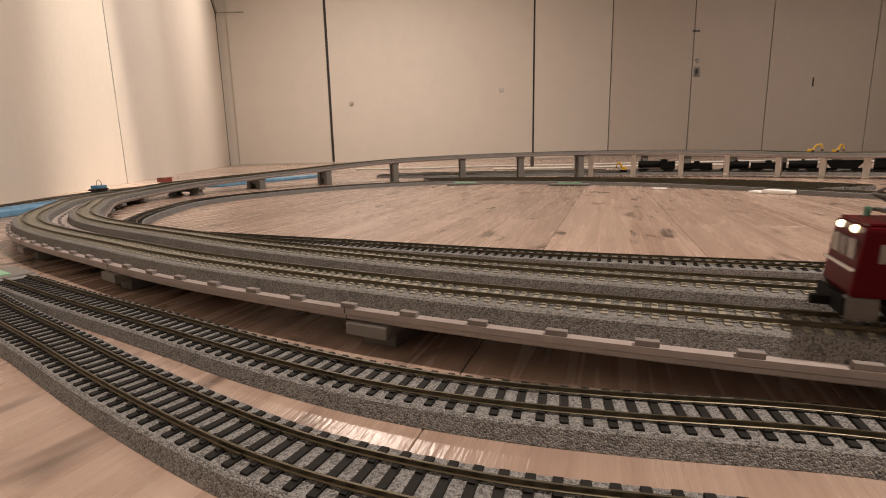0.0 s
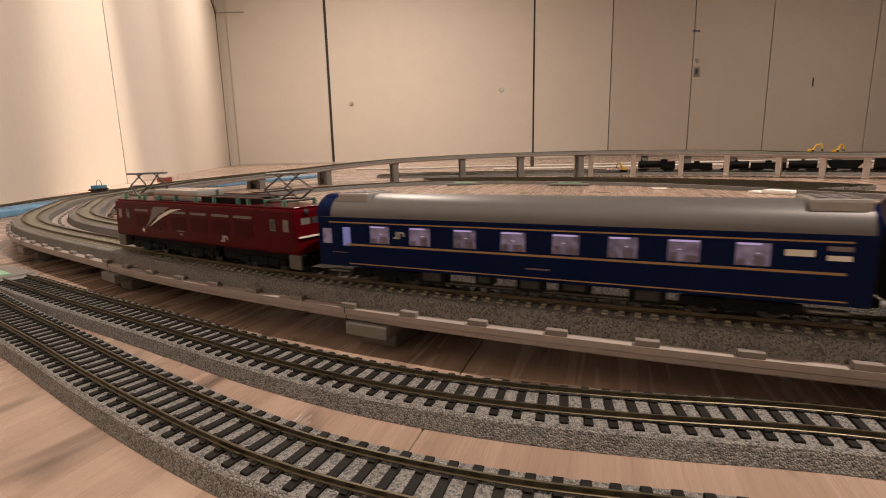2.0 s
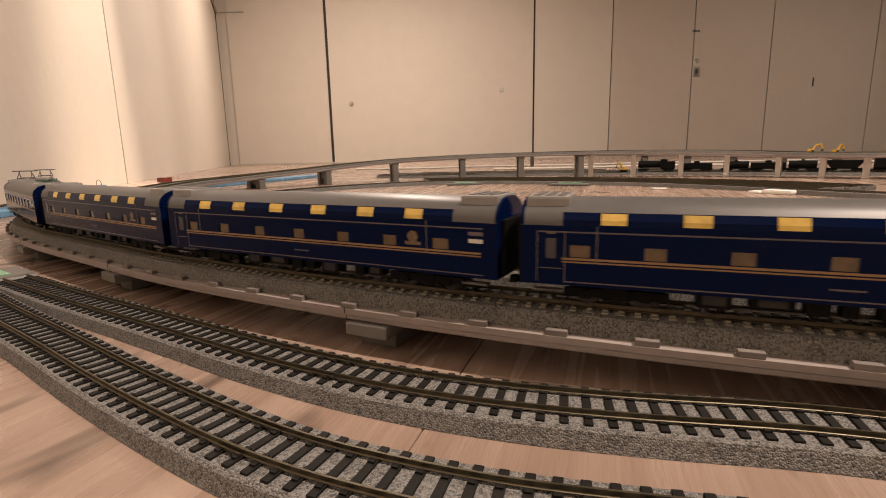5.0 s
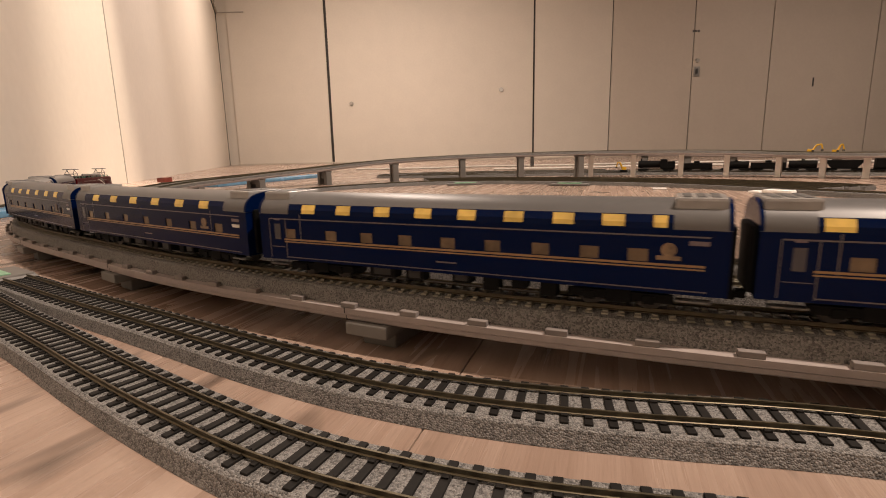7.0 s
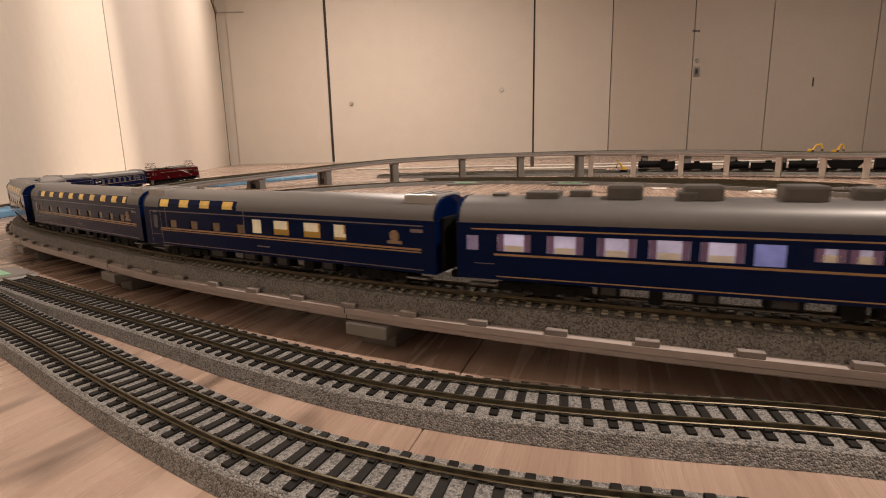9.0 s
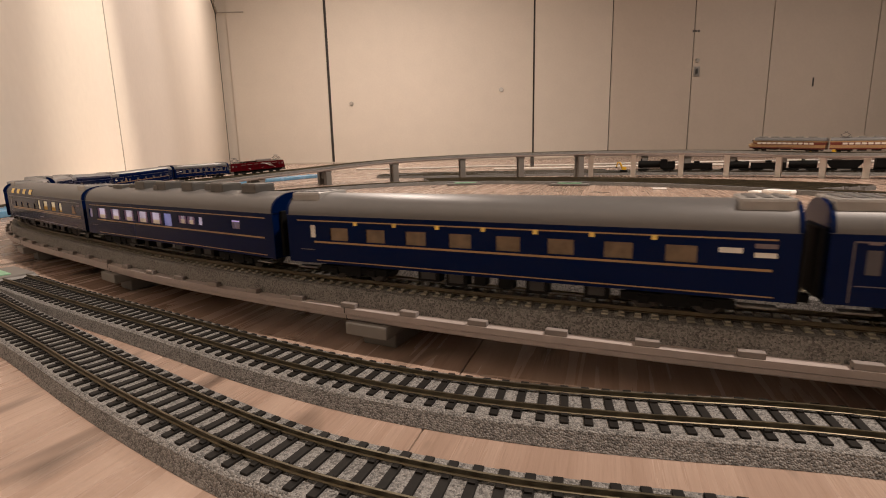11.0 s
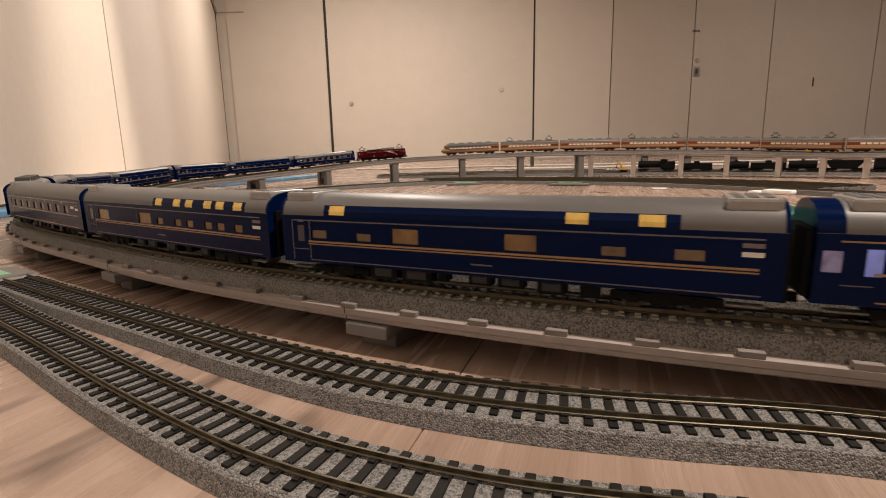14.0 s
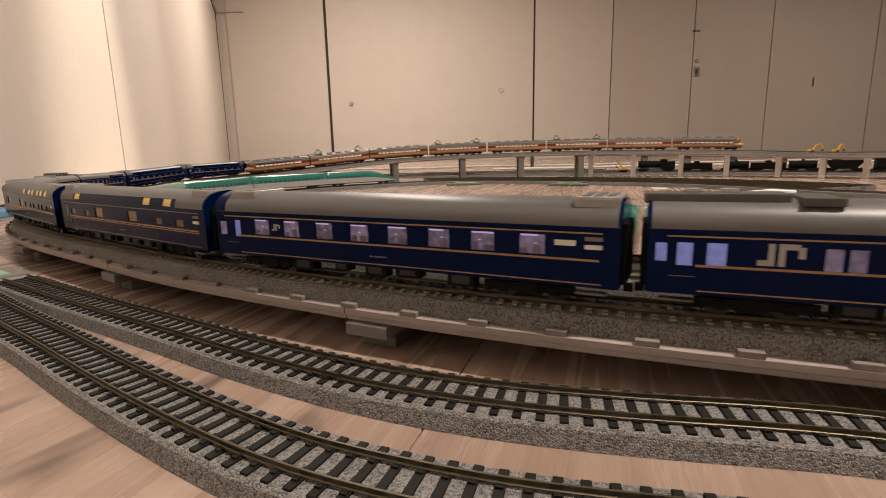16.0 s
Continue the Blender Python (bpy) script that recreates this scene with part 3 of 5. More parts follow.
def pier(s, material, width=0.0120, deep=0.0085, name="pier"):
    m = OUTER.stand(s, 0.004) @ pose(0, -SPACING / 2, 0)
    h = m.translation.z - 0.0104
    bm = bmesh.new()
    cap = min(0.004, h * 0.5)
    wide = 0.033 if h < 0.015 else 0.029
    box(-width * 0.62, width * 0.62, -wide, wide, -cap, 0.0, 0.0006, bm=bm)
    if h > 0.012:
        for y in (-0.021, 0.021):
            box(-width / 2, width / 2, y - deep, y + deep, -h + 0.001, -cap + 0.0004, 0.0008, bm=bm)
            box(-width * 0.62, width * 0.62, y - deep - 0.002, y + deep + 0.002, -h, -h + 0.0022, 0.0004, bm=bm)
        box(-width * 0.30, width * 0.30, -0.014, 0.014, -h * 0.55, -cap + 0.0004, 0.0004, bm=bm)
    else:
        box(-width / 2, width / 2, -0.026, 0.026, -h, -cap + 0.0004, 0.0006, bm=bm)
    m2 = Matrix.Translation(m.translation + Vector((0, 0, -0.0104))) @ Matrix.Rotation(math.atan2(m[1][0], m[0][0]), 4, "Z")
    part(name, bm, material, viaduct, at=m2)


def slim_pier(s, width=0.0105):
    m = OUTER.stand(s, 0.004) @ pose(0, -SPACING / 2, 0)
    h = m.translation.z - 0.0104
    bm = box(-width / 2, width / 2, -0.0035, 0.0035, -h, -0.0004, 0.0006)
    box(-width * 0.56, width * 0.56, -0.0045, 0.0045, -h, -h + 0.0016, 0.0003, bm=bm)
    box(-width * 0.54, width * 0.54, -0.020, 0.020, -0.0022, 0.0, 0.0004, bm=bm)
    at = Matrix.Translation(m.translation + Vector((0, 0, -0.0104))) @ Matrix.Rotation(math.atan2(m[1][0], m[0][0]), 4, "Z")
    part("pier", bm, PIER_WHITE, viaduct, "slim white pier", at=at)


for s in (0.205, 0.341, 0.489, 0.62, 0.75, 0.874, 0.99, 1.089, 1.249, 1.432, 1.589, 1.76, 1.928, 2.07, 2.21):
    pier(s, PIER)
for s in (2.238, 2.338, 2.442, 2.533, 2.636, 2.709, 2.772, 2.86, 3.0, 3.15, 3.3, 3.45):
    slim_pier(s)
for s in (3.7, 4.0, 4.3, 4.6, 4.9, 5.2, 5.5, 5.8, 6.0, 0.08):
    pier(s, PIER)

# a second, single-track viaduct behind, on grey piers
BACK_Q = smooth_line([(0.36, 1.33, 0.0575), (0.62, 1.25, 0.0510), (0.86, 1.125, 0.041), (1.0, 1.03, 0.036), (1.25, 0.93, 0.034)])
back_viaduct = thing("model_viaduct", "grey single-track model viaduct on slender piers behind the yard", "viaduct")
part("deck", sweep("deck", BACK_Q, [(0.013, -0.002), (0.013, -0.006), (0.011, -0.008), (-0.011, -0.008), (-0.013, -0.006), (-0.013, -0.002)], DECK), None, back_viaduct)
for o in (-0.0045, 0.0045):
    part("rail", sweep("rail", beside(BACK_Q, o), RAIL_PROFILE, RAIL), None, back_viaduct)
BACK = Line(BACK_Q, False)
for s in (0.17, 0.27, 0.37, 0.47, 0.57, 0.70, 0.85):
    p = BACK.at(s)
    h = p.z - 0.008
    m = BACK.stand(s, 0.004)
    bm = box(-0.008, 0.008, -0.010, 0.010, -h + 0.0008, 0.0, 0.0008)
    box(-0.010, 0.010, -0.012, 0.012, -h, -h + 0.003, 0.0004, bm=bm)
    part("pier", bm, PIER, back_viaduct, at=Matrix.Translation((p.x, p.y, h)) @ Matrix.Rotation(math.atan2(m[1][0], m[0][0]), 4, "Z"))

# ---- rolling stock ----
HALF_W = 0.00975
CAR = 0.1385
PITCH = 0.1435
EAVE = 0.0208
ROOF_CURVE = [(0.00975, 0.0208), (0.00962, 0.0223), (0.0088, 0.0241), (0.0072, 0.0256), (0.0050, 0.0266), (0.0025, 0.0272), (0.0, 0.0274)]


def dense(pts, k=3):
    """The same curve with k times the corners."""
    q = smooth_line([(y, z, 0) for y, z in pts], step=0.0009, rounds=1)
    return [pts[0]] + [(float(a[0]), float(a[1])) for a in q[1:-1]] + [pts[-1]]


def pierced_side(bm, length, z0, z1, holes, y, depth=0.0005):
    """A side wall at y with window openings cut through and reveals of that depth inwards."""
    xs = sorted({-length / 2, length / 2, *[h[0] for h in holes], *[h[1] for h in holes]})
    zs = sorted({z0, z1, *[h[2] for h in holes], *[h[3] for h in holes]})
    cache = {}

    def v(x, z, yy=y):
        k = (round(x, 7), round(z, 7), round(yy, 7))
        if k not in cache:
            cache[k] = bm.verts.new((x, yy, z))
        return cache[k]

    for x0, x1 in zip(xs[:-1], xs[1:]):
        for a0, a1 in zip(zs[:-1], zs[1:]):
            cx, cz = (x0 + x1) / 2, (a0 + a1) / 2
            if not any(h[0] < cx < h[1] and h[2] < cz < h[3] for h in holes):
                bm.faces.new([v(x0, a0), v(x1, a0), v(x1, a1), v(x0, a1)])
    yi = y - math.copysign(depth, y)
    for h in holes:
        c = [(h[0], h[2]), (h[1], h[2]), (h[1], h[3]), (h[0], h[3])]
        o = [bm.verts.new((x, y, z)) for x, z in c]
        i = [bm.verts.new((x, yi, z)) for x, z in c]
        for k in range(4):
            bm.faces.new([o[k], o[(k + 1) % 4], i[(k + 1) % 4], i[k]])


def roof_mesh(x0, x1, pts, name, material, ends=True):
    pts = dense(pts)
    full = pts + [(-y, z) for y, z in reversed(pts[:-1])]
    k = len(full)
    V = [(x, y, z) for x in (x0, x1) for y, z in full]
    F = [(i, i + 1, k + i + 1, k + i) for i in range(k - 1)]
    n = len(F)
    V += V[:]
    F += [tuple(2 * k + i for i in range(k)), tuple(3 * k + i for i in reversed(range(k)))]
    me = raw(name, V, F, material, False)
    for i in range(n):
        me.polygons[i].use_smooth = True
    return me


def bogie(parent, x, axles=(-0.007, 0.007), frame_z=0.0052):
    bm = box(x - 0.0115, x + 0.0115, -0.0062, 0.0062, 0.0030, frame_z, 0.0004)
    for y in (-0.0072, 0.0072):
        box(x - 0.0125, x + 0.0125, y - 0.0006, y + 0.0006, 0.0024, 0.0047, 0.0003, bm=bm)
        box(x - 0.003, x + 0.003, y - 0.0009, y + 0.0009, 0.0018, 0.0052, 0.0003, bm=bm)
        for a in axles:
            box(x + a - 0.0014, x + a + 0.0014, y - 0.0011, y + 0.0011, 0.0020, 0.0042, 0.0003, bm=bm)
    b = part("bogie", bm, BLACK, parent)
    for a in axles:
        wh = bmesh.new()
        for y in (-0.0043, 0.0043):
            bmesh.ops.create_cone(wh, cap_ends=True, segments=20, radius1=0.0029, radius2=0.0029, depth=0.0013, matrix=Matrix.Translation((x + a, y, 0.0029)) @ pose(0, 0, 0, 90))
            bmesh.ops.create_cone(wh, cap_ends=True, segments=20, radius1=0.0034, radius2=0.0034, depth=0.0004, matrix=Matrix.Translation((x + a, y * 0.85, 0.0029)) @ pose(0, 0, 0, 90))
        rod((x + a, -0.0043, 0.0029), (x + a, 0.0043, 0.0029), 0.0008, wh)
        part("wheelset", wh, WHEEL, b)
    return b


def coach(label, lows=(), highs=(), high_zone=None, lines=(0.0125, 0.0192), double=True, units=(True, True), emblem=None, marks=(), gear=0, posts=(), roof_extra=(), nose_cap=0.0007):
    """A sleeping coach. lows, highs: windows (place along the car from its front, width, bottom, top, material); high_zone: where the blue side runs up into the roof."""
    c = thing("sleeping_coach", label, "model train coach", group="coaches of the blue train")

    def X(u):
        return CAR / 2 - u * CAR

    z0, z1 = 0.0056, EAVE
    holes = [(X(u) - w / 2, X(u) + w / 2, b, t) for u, w, b, t, m in lows]
    bm = bmesh.new()
    for y in (HALF_W, -HALF_W):
        pierced_side(bm, CAR, z0, z1, holes, y)
    for x in (-CAR / 2, CAR / 2):
        q = [bm.verts.new(p) for p in ((x, -HALF_W, z0), (x, HALF_W, z0), (x, HALF_W, z1), (x, -HALF_W, z1))]
        bm.faces.new(q)
    q = [bm.verts.new(p) for p in ((-CAR / 2, -HALF_W, z0), (CAR / 2, -HALF_W, z0), (CAR / 2, HALF_W, z0), (-CAR / 2, HALF_W, z0))]
    bm.faces.new(q)
    body = part("body", bm, BLUE, c)
    part("inner_shell", box(-CAR / 2 + 0.001, CAR / 2 - 0.001, -HALF_W + 0.0012, HALF_W - 0.0012, z0 + 0.0005, z1 - 0.0002), DARKGREY, body)
    for u, w, b, t, m in lows:
        for y in (1, -1):
            part("window", box(X(u) - w / 2, X(u) + w / 2, min(y * (HALF_W - 0.0004), y * (HALF_W - 0.0009)), max(y * (HALF_W - 0.0004), y * (HALF_W - 0.0009)), b, t), m if y > 0 or m is LIT_WHITE else CORRIDOR, c)
            if y > 0 and m in (LIT_WHITE, LIT_VIOLET, LIT_LOBBY) and w > 0.0049:
                yc = y * (HALF_W - 0.00036)
                y0, y1 = sorted((yc, yc + y * 0.00012))
                for e in (-1, 1) if m is LIT_WHITE else ():
                    xa = X(u) + e * (w / 2 - 0.0009)
                    part("curtain", box(xa - 0.0008, xa + 0.0008, y0, y1, b, t), CURTAIN, c)
                if m is LIT_WHITE:
                    part("table_cloth", box(X(u) - w * 0.28, X(u) + w * 0.28, y0, y1, b, b + 0.0016), FROST, c)
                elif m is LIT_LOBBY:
                    # amber lower half and edge glow, standing for the coach's inner light
                    part("amber_lower_half", box(X(u) - w / 2, X(u) + w / 2, y0, y1, b, b + (0.0019 if w > 0.007 else 0.0008)), AMBER_GLOW, c)
                    part("window_post", box(X(u) - w / 2, X(u) - w / 2 + 0.0010, y0, y1, b + 0.0019, t), AMBER_GLOW, c)
                else:
                    k = int(u * 1000) % 5
                    # glowing strip drawn for the bright reflection along the window top
                    part("reflection_strip", box(X(u) - w * (0.46 - 0.06 * k), X(u) + w * 0.46, y0, y1, t - 0.00055, t - 0.00012), REFLECTION_GLOW, c)
                    part("seat", box(X(u) - w * (0.45 - 0.03 * k), X(u) - w * 0.02, y0, y1, b, b + 0.0015 + 0.0002 * k), SEATCLOTH, c)
                    part("seat", box(X(u) + w * 0.20, X(u) + w * 0.44, y0, y1, b, b + 0.0022 - 0.0002 * k), SEATCLOTH, c)
                    # small glowing speck added; no lamp is known here
                    part("glow_speck", box(X(u) + w * (0.1 - 0.07 * k), X(u) + w * (0.19 - 0.07 * k), y0, y1, b + 0.0027, b + 0.0030), LIT_WHITE, c)
    # roof, its ends, and the blue upper side where the berths reach up
    if high_zone:
        h0, h1 = X(high_zone[0]), X(high_zone[1])
        part("roof", roof_mesh(h1, h0, ROOF_CURVE[2:], "roof", ROOF), None, c)
        for a, b2 in ((h0, CAR / 2), (-CAR / 2, h1)):
            if b2 - a > 0.002:
                part("roof_end", roof_mesh(a, b2, ROOF_CURVE, "roof_end", ROOF), None, c)
        for sgn in (1, -1):
            V = [(x, sgn * y, z) for x in (h1, h0) for y, z in ROOF_CURVE[:3]]
            part("upper_side", raw("upper_side", V, [(0, 1, 4, 3), (1, 2, 5, 4)], BLUE), None, c)
        for u, w, m in highs:  # on the berth side alone
            w *= 0.86
            for sgn in (1,):
                def place(t, out):
                    (ya, za), (yb, zb) = (ROOF_CURVE[0], ROOF_CURVE[1]) if t < 0.42 else (ROOF_CURVE[1], ROOF_CURVE[2])
                    k = t / 0.42 if t < 0.42 else (t - 0.42) / 0.58
                    return (ya + (yb - ya) * k + out, za + (zb - za) * k)
                V = []
                for x in (X(u) - w / 2, X(u) + w / 2):
                    for t in (0.10, 0.42, 0.94):
                        yy, zz = place(t, 0.00012)
                        V.append((x, sgn * yy, zz))
                    for t in (0.94, 0.42, 0.10):
                        yy, zz = place(t, -0.0004)
                        V.append((x, sgn * yy, zz))
                part("upper_window", raw("upper_window", V, [(0, 1, 7, 6), (1, 2, 8, 7), (2, 3, 9, 8), (5, 0, 6, 11), (0, 5, 4, 1), (1, 4, 3, 2), (6, 7, 10, 11), (7, 8, 9, 10)], m), None, c)
    else:
        part("roof", roof_mesh(-CAR / 2, CAR / 2, ROOF_CURVE, "roof", ROOF), None, c)
    # painted lines
    for sgn in (1, -1):
        y0, y1 = sorted((sgn * (HALF_W - 0.0001), sgn * (HALF_W + 0.00008)))
        part("waist_line", box(X(0.965), X(0.075), y0, y1, lines[0] - 0.0003, lines[0] + 0.00025), GOLD, c)
        if double:
            part("waist_line", box(X(0.965), X(0.075), y0, y1, lines[0] - 0.0010, lines[0] - 0.00065), GOLD, c)
        part("sill_line", box(X(0.97), X(0.08), y0, y1, 0.0064, 0.0067), GOLD if not double else SILVER, c)
        part("cornice_line", box(X(0.97), X(0.03), y0, y1, lines[1] - 0.00015, lines[1] + 0.0002), GOLD if not double else SILVER, c)
        # entrance door beside the front end
        for u in (0.03, 0.08) if double else ():
            part("door_edge", box(X(u) - 0.00012, X(u) + 0.00012, y0, y1 if sgn > 0 else y1, 0.0062, 0.0190), SILVER, c)
        if double:
            part("door_pane", box(X(0.064), X(0.046), y0, y1 + 0.00002, 0.0124, 0.0176), DIMGLASS, c, "dark tall door pane")
            # printed number strip above the door pane, not a lamp
            part("door_number_strip", box(X(0.063), X(0.047), y0, y1 + 0.00002, 0.0187, 0.0192), DIM_PRINT, c)
        part("step", box(X(0.075), X(0.035), y0, y1, 0.0098, 0.0100), SILVER, c)
        for u in posts:
            part("panel_edge", box(X(u) - 0.00014, X(u) + 0.00014, y0, y1, 0.0115, EAVE), SILVER, c)
        for u, z, w, h, m in marks:
            part("mark", box(X(u) - w / 2, X(u) + w / 2, y0 - 0.00003, y1 + 0.00003, z - h / 2, z + h / 2), m, c)
        if emblem:
            eb = bmesh.new()
            bmesh.ops.create_cone(eb, cap_ends=True, segments=24, radius1=0.0017, radius2=0.0017, depth=0.0002, matrix=Matrix.Translation((X(emblem), sgn * (HALF_W + 0.0001), 0.0160)) @ pose(0, 0, 0, 90))
            box(X(emblem) - 0.0026, X(emblem) + 0.0026, sgn * HALF_W - 0.0001, sgn * HALF_W + 0.0001, 0.0136, 0.0146, bm=eb)
            part("emblem", eb, EMBLEM, c, "plain gold emblem")
    # painted end caps under the roof ends
    for sgn, deep in ((1, nose_cap), (-1, 0.0007)):
        cap = [(y * 1.012, z + 0.00012) for y, z in ROOF_CURVE]
        x0, x1 = sorted((sgn * (CAR / 2 - deep), sgn * (CAR / 2 + 0.0002)))
        part("end_cap", roof_mesh(x0, x1, cap, "end_cap", BLUE), None, c)
    # roof units on both ends
    for on, u in zip(units, (0.045 if nose_cap < 0.002 else 0.085, 0.955)):
        if on:
            bm = box(X(u) - 0.0055, X(u) + 0.0055, -0.0074, 0.0074, 0.0238, 0.0279, 0.0007)
            un = part("air_conditioner", bm, ROOF_LIGHT, c, "pale grey boxed roof air conditioner")
            for k in (-0.003, 0.0, 0.003):
                part("grille", box(X(u) + k - 0.0009, X(u) + k + 0.0009, -0.0055, 0.0055, 0.02785, 0.0281, 0.0001), ROOF, un)
    for u, w, d, h, m in roof_extra:
        part("roof_vent", box(X(u) - w / 2, X(u) + w / 2, -d / 2, d / 2, 0.0262, 0.0274 + h, min(0.0008, h * 0.3)), m, c)
    # running gear
    for x in (-0.046, 0.046):
        bogie(c, x)
    rng = random.Random(gear + 5)
    x = -0.031
    while x < 0.029:
        w = rng.uniform(0.003, 0.010)
        dpt = rng.uniform(0.0026, 0.0040)
        for sgn in (1, -1):
            y0, y1 = sorted((sgn * 0.0042, sgn * 0.0083))
            ub = part("underfloor_box", box(x, x + w, y0, y1, 0.0056 - dpt, 0.0058, 0.0003), BLACK, c)
            if w > 0.005:
                ya, yb = sorted((sgn * 0.0082, sgn * 0.0085))
                part("hatch", box(x + w * 0.18, x + w * 0.82, ya, yb, 0.0056 - dpt * 0.75, 0.0052), HATCH, ub)
        x += w + rng.choice((0.0018, 0.0035, 0.0065, 0.0090))
    for sgn in (1, -1):
        part("air_pipe", rod((-0.030, sgn * 0.0078, 0.0024), (0.030, sgn * 0.0078, 0.0024), 0.00022), DARKGREY, c)
        for e in (-1, 1):
            x0, x1 = sorted((e * (CAR / 2 - 0.0105), e * (CAR / 2 - 0.0030)))
            # added strip; its speckle stands for lit ballast seen beneath the coach
            part("ballast_speckle_strip", box(x0, x1, min(sgn * 0.0066, sgn * 0.0094), max(sgn * 0.0066, sgn * 0.0094), 0.0036, 0.0041, 0.0001), SPECKLED, c, "speckled grey strip standing in for lit ballast")
    part("frame_beam", box(-CAR / 2 + 0.003, CAR / 2 - 0.003, -0.0035, 0.0035, 0.0050, 0.0057), BLACK, c)
    for sgn in (1, -1):
        x0, x1 = sorted((sgn * (CAR / 2 - 0.0002), sgn * (CAR / 2 + 0.0013)))
        part("gangway", box(x0, x1, -0.0070, 0.0070, 0.0062, 0.0215, 0.0004), BLACK, c, "black gangway bellows")
        part("coupler", box(min(sgn * CAR / 2, sgn * (CAR / 2 + 0.0024)), max(sgn * CAR / 2, sgn * (CAR / 2 + 0.0024)), -0.0011, 0.0011, 0.0032, 0.0052, 0.0002), BLACK, c)
    return c


WIN_B, WIN_T = 0.0132, 0.0184


def blocks(u, z, h):
    """Plain pale bars in the outline of a two-part company mark."""
    k, t = h / CAR, 0.2 * h
    bars = ((-0.22, 0.0, t, 0.8 * h), (-0.46, -0.30, 0.34 * h, t), (0.10, 0.0, t, 0.8 * h), (0.40, 0.30, 0.44 * h, t), (0.68, 0.10, t, 0.4 * h))
    return [(u + du * k, z + dz * h, w, hh, TRAIN_GREY) for du, dz, w, hh in bars]


NUMBER = [(0.50, 0.0089, 0.0062, 0.0004, SILVER)]
LOGO = blocks(0.205, 0.0160, 0.0026) + NUMBER
END_MARKS = [(0.955, 0.0178, 0.0042, 0.0010, DIM_PRINT), (0.955, 0.0158, 0.0042, 0.0011, FROST)]


def seat_coach(u_small=True):
    lows = [(0.022, 0.0036, 0.0125, 0.0172, LIT_VIOLET), (0.074, 0.0030, 0.0120, 0.0178, LIT_BLUE)]
    lows += [(u, 0.0067, WIN_B, WIN_T, LIT_VIOLET) for u in (0.158, 0.254, 0.353, 0.452, 0.551, 0.649, 0.745, 0.844)]
    return coach("navy blue coach with large violet-lit windows and grey roof", lows, double=False, marks=LOGO + [(0.905, 0.0166, 0.0052, 0.0014, FROST)] + END_MARKS, gear=1, units=(True, True), nose_cap=0.0048)


def berth_coach_a():
    lows = [(u, 0.0048, 0.0129, 0.0160, LIT_BROWN) for u in (0.106, 0.231, 0.361, 0.493, 0.626, 0.753)] + [(0.876, 0.0052, 0.0129, 0.0160, LIT_BROWN)]
    highs = [(u, 0.0068, LIT_YELLOW) for u in (0.162, 0.292, 0.424, 0.558, 0.692, 0.815)]
    return coach("navy blue sleeping coach with lit yellow upper berth windows", lows, highs, (0.075, 0.905), emblem=0.812, marks=END_MARKS + NUMBER, gear=2, posts=(0.135, 0.845))


def berth_coach_b():
    lows = [(u, 0.0045, 0.0129, 0.0160, LIT_BROWN) for u in (0.092, 0.211, 0.307, 0.404, 0.503, 0.599, 0.693, 0.781, 0.862)]
    highs = [(u, 0.0060, LIT_YELLOW) for u in (0.150, 0.248, 0.349, 0.448, 0.545, 0.641, 0.734, 0.820)] + [(0.895, 0.0034, LIT_YELLOW)]
    return coach("navy blue sleeping coach with yellow upper and amber lower windows", lows, highs, (0.09, 0.915), emblem=0.910, marks=END_MARKS[:1] + NUMBER, gear=3, posts=(0.125,))


def lobby_coach():
    lows = [(u, 0.0045, 0.0129, 0.0160, LIT_BROWN) for u in (0.135, 0.229, 0.322, 0.420)]
    lows += [(0.480, 0.0048, 0.0134, 0.0182, LIT_LOBBY), (0.566, 0.0074, 0.0134, 0.0182, LIT_LOBBY), (0.666, 0.0074, 0.0134, 0.0182, LIT_LOBBY), (0.750, 0.0050, 0.0134, 0.0182, LIT_LOBBY)]
    highs = [(u, 0.0062, LIT_YELLOW) for u in (0.102, 0.192, 0.282, 0.375)]
    return coach("navy blue lobby coach with tall cream-lit windows at one end", lows, highs, (0.075, 0.410), emblem=0.900, marks=END_MARKS[:1] + NUMBER, gear=4, posts=(0.105, 0.435))


def dining_coach():
    lows = [(0.031, 0.0034, 0.0134, 0.0174, LIT_VIOLET)] + [(u, 0.0088, 0.0134, 0.0180, LIT_WHITE) for u in (0.113, 0.207, 0.296, 0.380, 0.458)]
    lows += [(0.525, 0.0060, 0.0130, 0.0180, LIT_BLUE), (0.603, 0.0056, 0.0146, 0.0176, LIT_WHITE), (0.646, 0.0056, 0.0146, 0.0176, LIT_WHITE), (0.692, 0.0028, 0.0146, 0.0176, LIT_WHITE), (0.85, 0.0050, 0.0146, 0.0176, LIT_VIOLET)]
    extra = [(0.07, 0.004, 0.004, 0.0006, DARKGREY), (0.157, 0.0085, 0.0085, 0.0012, DARKGREY), (0.226, 0.0055, 0.0045, 0.0015, DARKGREY), (0.304, 0.0085, 0.0085, 0.0030, DARKGREY), (0.43, 0.0085, 0.0085, 0.0030, DARKGREY),
             (0.405, 0.004, 0.009, 0.0015, DARKGREY), (0.575, 0.0085, 0.0085, 0.0030, DARKGREY), (0.66, 0.005, 0.005, 0.0024, DARKGREY), (0.72, 0.0085, 0.0085, 0.0028, DARKGREY), (0.86, 0.0085, 0.0085, 0.0028, DARKGREY)]
    return coach("navy blue dining coach with bright windows and dark rooftop units", lows, double=False, gear=5, units=(False, False), roof_extra=extra)


